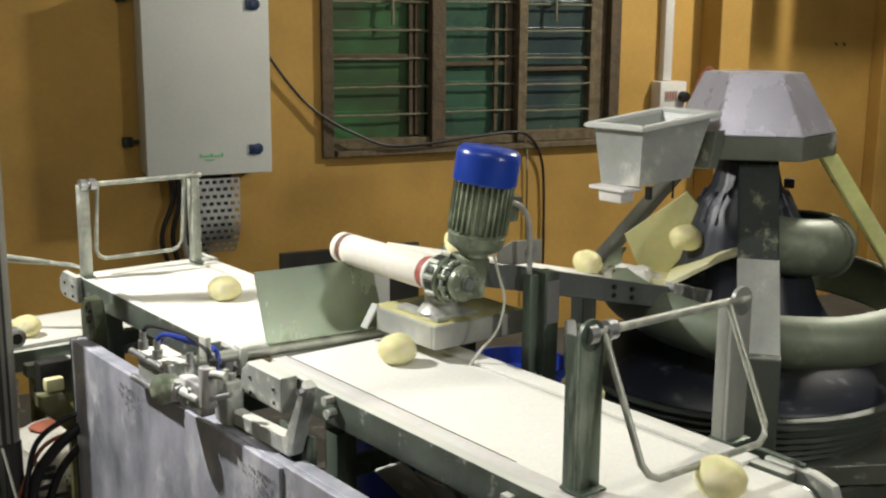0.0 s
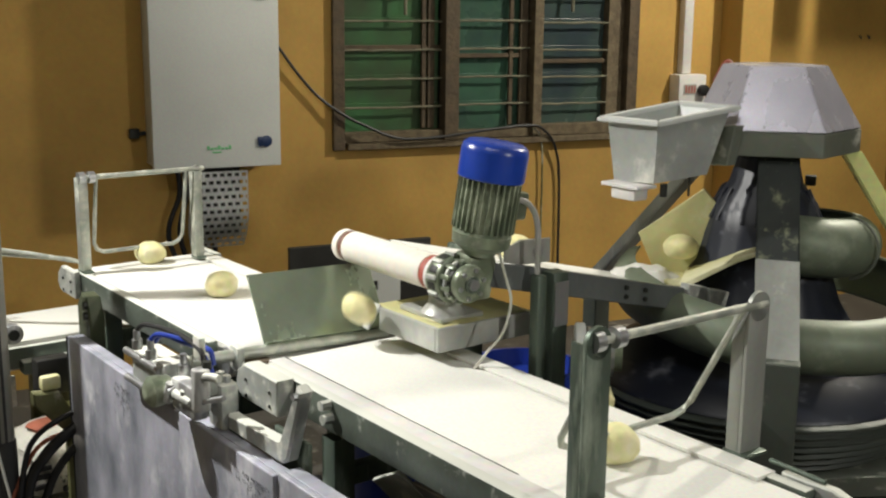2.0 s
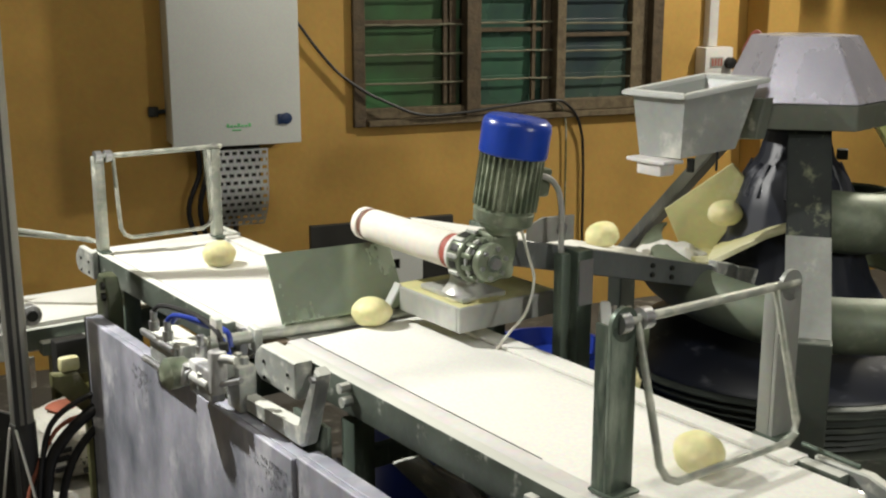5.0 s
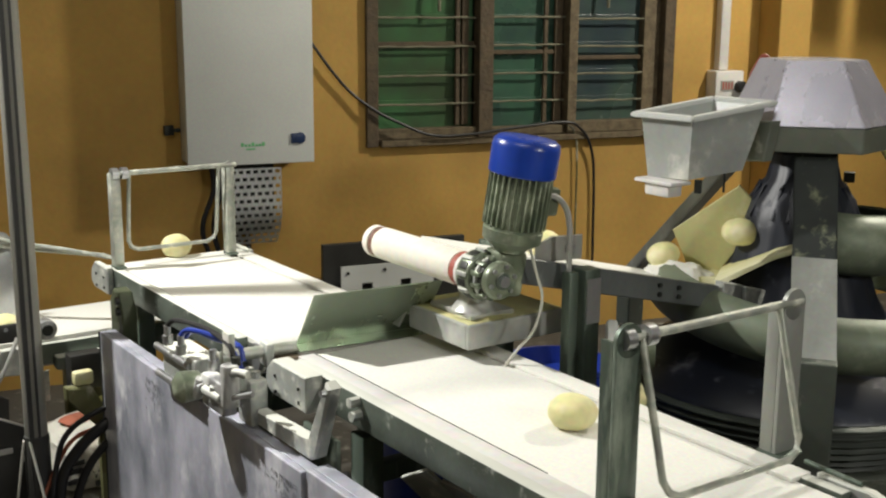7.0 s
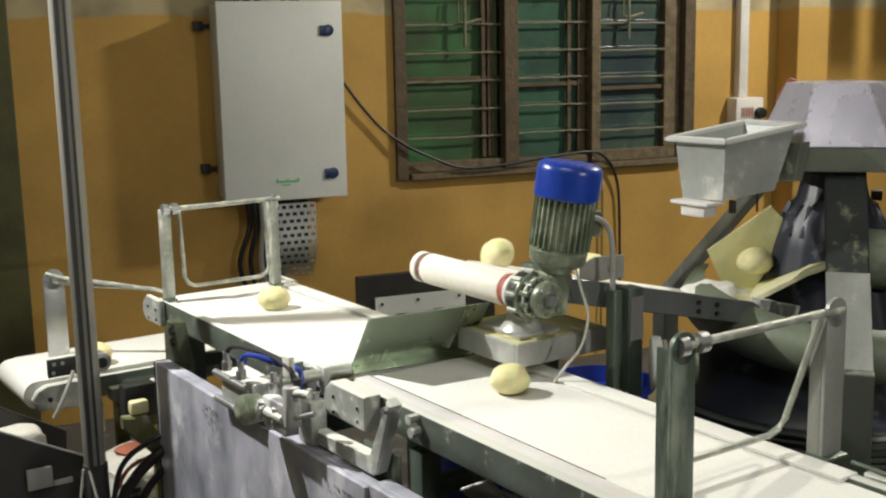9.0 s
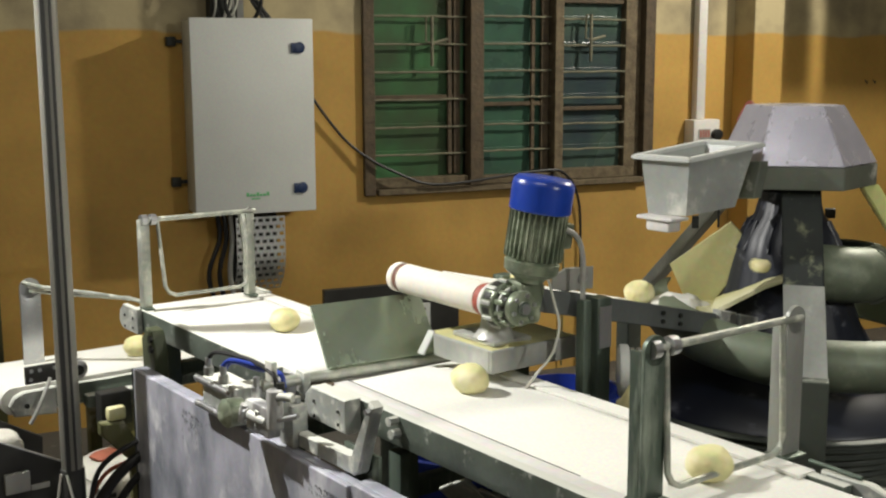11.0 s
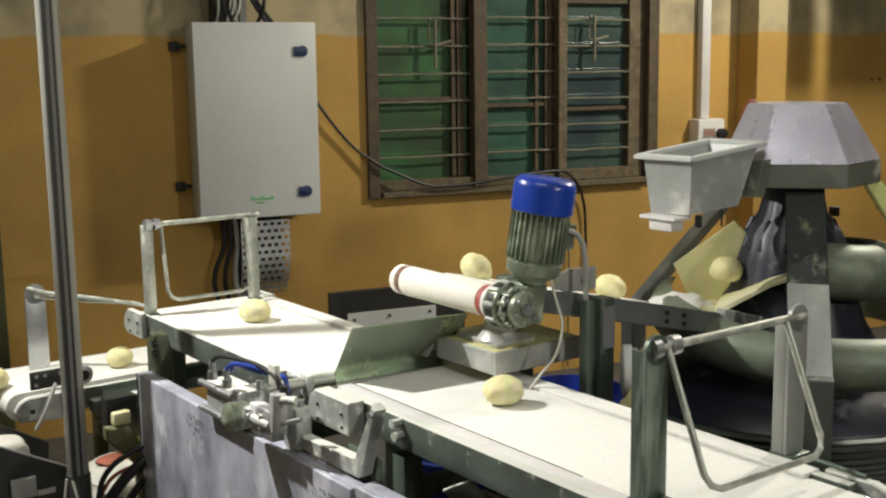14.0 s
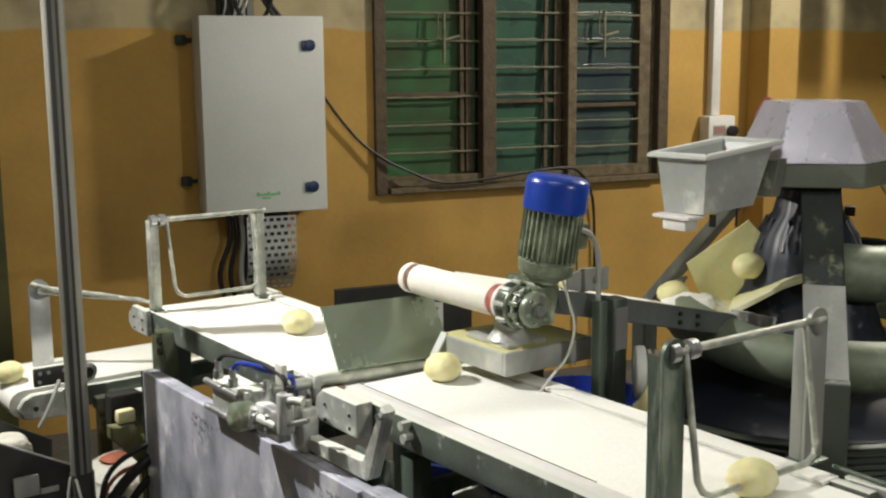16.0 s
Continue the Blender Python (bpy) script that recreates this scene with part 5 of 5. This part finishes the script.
def clutter():
    sack("flour_sack", (-3.27, 1.13, 0.0), (0.15, 0.19, 0.105), M_SACK, "white woven flour sack lying on the floor", 1.0)
    s1 = sack("flour_sack", (-3.28, 1.12, 0.196), (0.14, 0.17, 0.10), M_SACK, "white printed flour sack lying on another", 5.0, 6)
    sack("orange_sack", (-3.27, 1.06, 0.378), (0.045, 0.05, 0.009), M_ORANGE, "crumpled orange and white sack", 9.0, 20)
    sack("flour_sack", (-3.66, 1.15, 0.0), (0.15, 0.20, 0.12), M_SACK, "white woven flour sack under the lower conveyor", 7.0, 8)
    sack("paper_bag", (-3.62, 0.62, 0.0), (0.15, 0.14, 0.14), M_SACK, "crumpled pale bag on the floor", 12.0, 40)
    # print on the sack: bars of the size of its lettering
    for v, z, w in ((0.98, 0.30, 0.05), (0.985, 0.275, 0.06), (0.98, 0.245, 0.055), (1.06, 0.225, 0.09)):
        part("print_bar", B(-3.146, -3.136, v, v + w, z, z + 0.014, bevel=0), M_DARKB, s1, smooth=False)
    cu = bpy.data.curves.new("sack_print", "FONT")
    cu.body, cu.size, cu.extrude = "WEIG", 0.034, 0.001
    cu.materials.append(M_DARKB)
    tx = new("sack_print", cu)
    tx.parent = s1
    tx.matrix_basis = Matrix.Translation((0.146, -0.07, 0.055)) @ Matrix(((0, 0, 1, 0), (1, 0, 0, 0), (0, 1, 0, 0), (0, 0, 0, 1)))
    # olive cast arm sloping down under the far conveyor
    a = thing("cast_arm", C, (-3.11, 1.07, 0), "olive painted cast machine arm", "machine arm")
    part("arm", slab(bmesh.new(), [(0.98, 0.545), (1.05, 0.54), (1.095, 0.455), (1.095, 0.39), (1.06, 0.42), (0.98, 0.51)], "x", -3.128, -3.092, bevel=0.005), M_OLIVEBAR, a)
    part("arm_foot", B(-3.122, -3.098, 1.066, 1.092, 0.0, 0.41), M_OLIVEBAR, a)
    part("box_end", B(-3.126, -3.094, 1.004, 1.058, 0.5455, 0.585, bevel=0.008), M_CREAM, a, "cream plastic block")
    bm = lathe(bmesh.new(), [(0.03, 0.382), (0.045, 0.385), (0.06, 0.425), (0.056, 0.427), (0.04, 0.39), (0.001, 0.389)], 24, at=(-3.27, 1.17))
    single("plastic_bowl", C, (-3.27, 1.17, 0.382), bm, M_CREAM, "small cream plastic bowl on the flour sack", "bowl")
    # loose black hoses
    for i, pts in enumerate((
        [(-3.045, 1.125, 0.47), (-3.05, 1.05, 0.43), (-3.06, 0.99, 0.375), (-3.065, 0.945, 0.30), (-3.05, 0.925, 0.16), (-3.03, 0.93, 0.02)],
        [(-3.05, 1.12, 0.41), (-3.06, 1.06, 0.37), (-3.07, 1.01, 0.30), (-3.07, 0.975, 0.20), (-3.06, 0.965, 0.10), (-3.05, 0.97, 0.02)],
        [(-3.045, 1.12, 0.50), (-3.06, 1.03, 0.47), (-3.075, 0.965, 0.42), (-3.075, 0.935, 0.34), (-3.035, 0.90, 0.20), (-3.02, 0.90, 0.02)],
    )):
        single("black_hose", C, pts[-1], tube(bmesh.new(), smooth_path(pts, 8), (0.016, 0.012, 0.008)[i], 10), M_BLACK, "black rubber hose beside the cover panel", "hose", group="hoses by the panel")
    single("red_wire", C, (-3.05, 0.87, 0.03), tube(bmesh.new(), smooth_path([(-3.05, 1.10, 0.44), (-3.08, 1.00, 0.41), (-3.09, 0.95, 0.35), (-3.06, 0.88, 0.22), (-3.05, 0.87, 0.03)], 8), 0.006, 8), M_ORANGE, "thin red wire among the hoses", "wire")
    # dark sloping tray of the next machine
    t = thing("dark_tray", C, (-3.25, 0.68, 0), "dark grey sloping metal tray of the next machine", "tray")
    part("side", slab(bmesh.new(), [(0.45, 0.67), (0.68, 0.545), (0.884, 0.435), (0.878, 0.10), (0.45, 0.10)], "x", -3.16, -3.148, bevel=0.003), M_DARKB, t)
    part("rim", slab(bmesh.new(), [(0.45, 0.674), (0.68, 0.549), (0.884, 0.439), (0.884, 0.4345), (0.68, 0.5455), (0.45, 0.6705)], "x", -3.164, -3.1465, bevel=0.0008), M_STEEL, t, "bare metal rim", smooth=False)
    part("side", slab(bmesh.new(), [(0.50, 0.70), (0.722, 0.562), (0.885, 0.465), (0.87, 0.15), (0.50, 0.15)], "x", -3.338, -3.328, bevel=0.003), M_DARKB, t)
    part("bottom", slab(bmesh.new(), [(0.50, 0.53), (0.87, 0.33), (0.87, 0.32), (0.50, 0.515)], "x", -3.327, -3.162, bevel=0.001), M_STEELD, t)
    part("stand", B(-3.30, -3.18, 0.62, 0.79, 0.0, 0.345), M_DARKB, t)
    part("latch", B(-3.1465, -3.132, 0.715, 0.785, 0.378, 0.438, bevel=0.004), M_GREY, t, "grey toggle latch")
    part("latch_arm", B(-3.1465, -3.138, 0.787, 0.84, 0.375, 0.392, bevel=0.003), M_GREY, t)
    sack("paper_bag", (-3.245, 0.71, 0.425), (0.06, 0.09, 0.055), M_SACK, "crumpled pale paper in the dark tray", 21.0, 10)


clutter()


def under_line():
    """What shows below the near conveyor and round the foot of the rounder."""
    m = thing("belt_motor", C, (-1.60, 1.42, 0.0), "dark belt motor with cables under the conveyor", "motor")
    part("body", rod(bmesh.new(), (-1.80, 1.42, 0.50), (-1.50, 1.42, 0.50), 0.075, 24, bevel=0.01), M_DARKB, m)
    part("gear_box", B(-1.49, -1.38, 1.33, 1.50, 0.42, 0.60, bevel=0.012), M_STEELD, m)
    part("mount", B(-1.78, -1.40, 1.36, 1.48, 0.0, 0.42), M_POST, m)
    for i, pts in enumerate(([(-2.0, 1.22, 0.62), (-1.85, 1.20, 0.60), (-1.7, 1.22, 0.63), (-1.55, 1.24, 0.60), (-1.40, 1.26, 0.50)], [(-2.1, 1.25, 0.56), (-1.9, 1.23, 0.54), (-1.7, 1.24, 0.57), (-1.5, 1.27, 0.52), (-1.42, 1.30, 0.5)])):
        part("cable", tube(bmesh.new(), smooth_path(pts, 6), 0.016 - 0.003 * i, 10), M_BLACK, m)
    for k, u in enumerate((-1.71, -1.62, -1.55)):
        bm = B(-0.05, 0.05, -0.004, 0.004, -0.06, 0.06, bevel=0.002, m=Matrix.Translation((u, 1.25 + 0.02 * k, 0.685)) @ Matrix.Rotation(radians(-28 + 25 * k), 4, "Y") @ Matrix.Rotation(radians(35), 4, "X"))
        part("bent_plate", bm, (M_ALU, M_STEELD, M_ENC)[k], m, smooth=False)
    single("blue_drum", C, (-2.16, 1.93, 0.0), lathe(bmesh.new(), [(0.14, 0.0), (0.15, 0.01), (0.15, 0.66), (0.155, 0.68), (0.15, 0.70), (0.13, 0.705), (0.125, 0.66), (0.0, 0.655)], 36, at=(-2.16, 1.93)), M_HOSE, "blue plastic drum beneath the inclined conveyor", "drum")
    single("blue_tub", C, (-2.50, 1.80, 0.0), lathe(bmesh.new(), [(0.13, 0.0), (0.14, 0.01), (0.165, 0.46), (0.175, 0.462), (0.175, 0.475), (0.155, 0.475), (0.13, 0.03), (0.0, 0.028)], 36, at=(-2.50, 1.80)), M_HOSE, "blue plastic tub on the floor behind the belts", "tub")
    s = thing("silver_motor", C, (-1.80, 1.775, 0), "bright round motor end beside the rounder", "motor")
    ax = Vector((0.62, 0.72, 0)).normalized()
    o = Vector((-1.805, 1.775, 0.855))
    part("end_cover", rod(bmesh.new(), o - ax * 0.012, o + ax * 0.012, 0.062, 28, bevel=0.006), M_ENC, s)
    for i in range(4):
        part("fin_ring", rod(bmesh.new(), o + ax * (0.016 + 0.016 * i), o + ax * (0.024 + 0.016 * i), 0.054, 24), M_STEEL, s)
    part("core", rod(bmesh.new(), o + ax * 0.0125, o + ax * 0.09, 0.044, 24), M_MOTOR, s)
    part("bracket", B(-1.79, -1.755, 1.79, 1.82, 0.0, 0.82), M_POST, s)
    bm = bmesh.new()
    bmesh.ops.create_icosphere(bm, subdivisions=3, radius=1)
    for v in bm.verts:
        k = 1 + 0.25 * noise.noise(v.co * 2.4)
        v.co = Vector((v.co.x * 0.055 * k - 1.70, v.co.y * 0.035 * k + 1.71, 0.775 + max(-0.035, v.co.z * 0.075 * k)))
    single("dough_lump", C, (-1.70, 1.71, 0.74), bm, M_DOUGH, "lump of pale dough caught beside the belt", "dough")
    single("dough_shelf", C, (-1.70, 1.72, 0.72), B(-1.77, -1.63, 1.66, 1.77, 0.726, 0.739), M_STEELD, "narrow steel shelf beside the belt", "shelf")
    single("shelf_post", C, (-1.70, 1.72, 0.0), B(-1.72, -1.68, 1.70, 1.74, 0.0, 0.7255), M_POST, "dark post under the narrow shelf", "post")
    r = thing("rear_pipe", R, (0.60, 0.25, 0.70), "brown pipes and fittings behind the rounder", "pipe")
    part("pipe", rod(bmesh.new(), (0.36, 0.28, 0.905), (0.90, 0.35, 0.915), 0.032, 16), M_WOOD, r)
    part("pipe", rod(bmesh.new(), (0.34, 0.30, 0.82), (0.90, 0.37, 0.82), 0.024, 16), M_DARKB, r)
    part("elbow", rod(bmesh.new(), (0.42, 0.29, 0.905), (0.47, 0.295, 0.905), 0.042, 18), M_DARKB, r)
    part("stand", B(0.55, 0.60, 0.27, 0.33, 0.0, 0.87), M_POST, r)
    part("bracket", B(0.05, 0.08, 0.18, 0.21, 1.112, 1.14), M_DARKB, rounder_ob)


under_line()


# ---------- dough ----------
def dough_ball(seed):
    bm = bmesh.new()
    bmesh.ops.create_icosphere(bm, subdivisions=4, radius=1)
    random.seed(seed)
    o = Vector((random.uniform(0, 50), random.uniform(0, 50), 0))
    sx, sy, sz = random.uniform(0.044, 0.048), random.uniform(0.040, 0.044), random.uniform(0.034, 0.037)
    for v in bm.verts:
        k = 1 + 0.07 * noise.noise(v.co * 1.3 + o) + 0.035 * noise.noise(v.co * 3.5 + o)
        v.co = Vector((v.co.x * sx * k, v.co.y * sy * k, max(-0.031, v.co.z * sz * k)))
    return single("dough_ball", Matrix(), (0, 0, 0), bm, M_DOUGH, "round pale yellow dough ball dusted with flour", "dough ball", group="dough balls on the line")


# (time at the roller, which belt it falls to, times and places along that belt)
BALLS = [
    (-3.75, 2, [(-3.40, -2.22)]),
    (-2.2, 1, [(-1.75, -2.42), (0.0, -2.782), (0.5, -2.875), (1.5, -3.20), (2.1, -3.33)]),
    (-1.0, 2, [(-0.59, -2.22)]),
    (0.52, 1, [(1.02, -2.37), (1.4, -2.47), (2.0, -2.80), (2.5, -3.04), (3.0, -3.11), (3.5, -3.205), (4.1, -3.295), (4.5, -3.33)]),
    (1.72, 2, [(2.1, -2.19)]),
    (2.92, 1, [(3.45, -2.39), (4.0, -2.585), (5.4, -3.04), (6.3, -3.19), (7.0, -3.33)]),
    (4.58, 2, [(4.96, -2.22)]),
    (6.49, 1, [(6.95, -2.37), (7.5, -2.45), (8.5, -2.80), (9.4, -3.06), (10.4, -3.33)]),
    (7.89, 2, [(8.28, -2.155)]),
    (9.2, 1, [(9.6, -2.38), (11.0, -2.764), (11.7, -2.99), (12.5, -3.245), (12.78, -3.33)]),
    (9.98, 2, [(10.29, -2.20)]),
    (11.62, 1, [(12.05, -2.37), (12.5, -2.46), (13.0, -2.64), (13.7, -2.88), (14.5, -3.104), (15.2, -3.23), (15.7, -3.33)]),
    (12.72, 2, [(13.08, -2.168)]),
    (14.22, 1, [(14.68, -2.38), (15.0, -2.425), (15.5, -2.565), (16.0, -2.751), (17.5, -3.1)]),
    (15.42, 2, [(15.82, -2.185)]),
    (16.75, 1, []),
    (18.0, 2, []),
    (18.92, 1, []),
]
EARLY = [(-4.2, -0.9), (-5.6, -2.2)]      # two that have already left the far belt at the start


def on_slope(u, v):
    return (u, v, slope_z(v) + 0.014)


def ball_rows(i, d, belt, stops):
    r = []
    r += [(d - 4.2, (-1.85, 2.50, 1.00)), (d - 3.4, (-1.87, 2.49, 1.00)), (d - 3.15, (-1.96, 2.43, 1.015)), (d - 2.85, (-2.02, 2.39, 1.0)), (d - 2.5, (-2.07, 2.36, 0.965)), (d - 2.2, (-2.16, 2.29, 0.935))]
    for q in (1.95, 1.5, 1.0, 0.5, 0.2):
        r.append((d - q, on_slope(-2.185 - 0.02 * (q < 0.3), 1.56 + 0.375 * q)))
    r.append((d, (-2.21, 1.535, 1.086)))
    zb = ZB + 0.031
    if belt == 2 and stops:
        t0, u0 = stops[0]
        r += [(d + 0.10, (-2.20, 1.475, 1.06)), (d + 0.24, (-2.195, 1.455, 0.945)), (t0, (u0, 1.449, zb))]
        k = t0 + 0.7
        while u0 + 0.325 * (k - t0) < -1.06:
            r.append((k, (u0 + 0.325 * (k - t0), 1.449, zb)))
            k += 0.7
        e = t0 + (-1.04 - u0) / 0.325
        r += [(e, (-1.04, 1.449, zb)), (e + 0.25, (-0.94, 1.449, 0.70)), (e + 0.5, (-0.84 + 0.06 * (i % 3), 1.40 + 0.05 * (i % 4), 0.032))]
    elif belt == 1 and stops:
        r += [(d + 0.06, (-2.22, 1.485, 1.07)), (d + 0.14, (-2.235, 1.46, 0.985)), (d + 0.22, (-2.28, 1.445, 0.90))]
        r += [(t, (u, 1.405, zb)) for t, u in stops]
        if stops[-1][1] < -3.3:
            t = stops[-1][0]
            r += [(t + 0.12, (-3.42, 1.40, 0.80)), (t + 0.28, (-3.50, 1.38, 0.637)), (t + 1.6, (-3.50, 1.12, 0.637)), (t + 2.9, (-3.52, 0.86, 0.637)), (t + 3.5, (-3.53, 0.80, 0.637)), (t + 3.8, (-3.54, 0.72, 0.56)), (t + 4.1, (-3.80 - 0.05 * (i % 3), 0.55 - 0.06 * (i % 2), 0.032))]
    return r


def motions():
    # turning cone of the rounder
    walk(cone, [(t * 0.4, pose(CX, 0, 0.42, 0, 0, -t * 58)) for t in range(41)])
    # diverter flap: leans away for the near belt, towards it for the far belt
    a, b = -36.0, 39.0
    px, py, pz = flap.location
    rows = [(0.0, -24.0), (0.08, -8.0), (0.2, b), (1.27, b), (1.42, a), (2.5, a), (2.6, -2), (2.7, 31), (2.76, b), (4.02, b), (4.1, 0), (4.2, a), (5.55, a), (5.72, b), (7.33, b), (7.41, 24), (7.5, 1), (7.6, a), (8.75, a), (8.95, b), (9.65, b), (9.82, a), (11.25, a), (11.4, b), (12.3, b), (12.43, -20), (12.5, a - 3), (13.62, a), (13.72, -12), (13.78, 5), (13.9, b), (14.86, b), (14.98, -10), (15.08, a), (16.0, a)]
    walk(flap, [(t, pose(px, py, pz, 0, g, 0)) for t, g in rows])
    # swinging wire of the near gate
    px, py, pz = near_wire.location
    rows = [(0.0, -25), (0.15, -27), (0.4, -16), (0.6, 8), (0.8, 27), (1.0, 15), (1.2, -3), (1.42, -26), (1.6, -12), (1.8, 12), (2.0, 28), (2.2, 8), (2.4, -4), (2.6, -16), (2.82, -25), (3.0, -13), (3.2, 6), (3.4, 24), (3.5, 23), (3.7, 5), (3.85, -10), (4.02, -26), (4.2, -20), (4.6, 24), (4.95, -8), (5.2, -26), (5.75, 25), (6.0, 0), (6.1, 18), (6.3, 25), (6.6, -4), (6.75, -20), (6.9, -20), (7.0, -15), (7.2, 7), (7.4, 23), (7.6, 4), (7.8, -8), (8.0, -14), (8.25, -23), (8.4, -22), (8.6, -4), (8.9, 22), (9.5, -24), (10.1, 24), (10.6, -18), (10.8, -22), (11.0, -3), (11.2, -7), (11.4, -17), (11.65, -25), (11.8, -22), (12.0, -3), (12.2, 16), (12.4, 26), (12.5, 20), (12.7, -3), (13.0, -26), (13.3, -2), (13.45, 0), (13.6, -23), (13.9, -27), (14.2, 0), (14.5, 25), (14.8, -2), (15.05, -26), (15.1, -26), (15.4, 2), (15.55, 22), (15.7, 15), (16.0, -9)]
    walk(near_wire, [(t, pose(px, py, pz, 0, g, 0)) for t, g in rows])
    px, py, pz = far_wire.location
    rows = [(0.0, 9), (0.5, 3), (1.0, 9), (1.5, 14), (2.0, 12), (2.6, -8), (3.0, 2), (3.5, 3), (4.0, 8), (5.2, -10), (6.3, 6), (6.9, 10), (7.5, -12), (8.0, 6), (8.5, -12), (9.6, 8), (10.4, 12), (11.0, -12), (11.7, 3), (12.5, 4), (13.0, 14), (13.7, -9), (14.5, -4), (15.2, 13), (16.0, -13)]
    walk(far_wire, [(t, pose(px, py, pz, 0, g, 0)) for t, g in rows])
    # dough balls
    def place(ob, i, rows):
        pts = []
        n = len(rows)
        for k, (t, p) in enumerate(rows):
            roll = 0.0
            if p[2] > 0.90 and p[1] < 2.45:
                roll = (2.45 - p[1]) * 120
            pts.append((t, C @ pose(p[0], p[1], p[2], roll * 0.4, 0, 37 * i + roll * 0.3)))
        def at(t):
            if t <= pts[0][0]:
                return pts[0][1]
            for (a, m), (b, q) in zip(pts, pts[1:]):
                if a <= t <= b:
                    return m.lerp(q, (t - a) / (b - a))
            return pts[-1][1]
        keys = [(0.0, at(0.0))] + [(t, m) for t, m in pts if 0.04 < t < 15.96] + [(16.0, at(16.0))]
        walk(ob, keys)
    for i, (d, belt, stops) in enumerate(BALLS):
        place(dough_ball(i), i, ball_rows(i, d, belt, stops))
    for i, (d, t) in enumerate(EARLY):
        zz = 0.637
        rows = [(t - 2.0, (-3.50, 1.42, zz)), (t + 2.9, (-3.50, 0.86, zz)), (t + 3.5, (-3.53, 0.745, zz)), (t + 3.8, (-3.54, 0.66, 0.56)), (t + 4.1, (-3.85, 0.5, 0.032))]
        place(dough_ball(40 + i), 40 + i, rows)


motions()
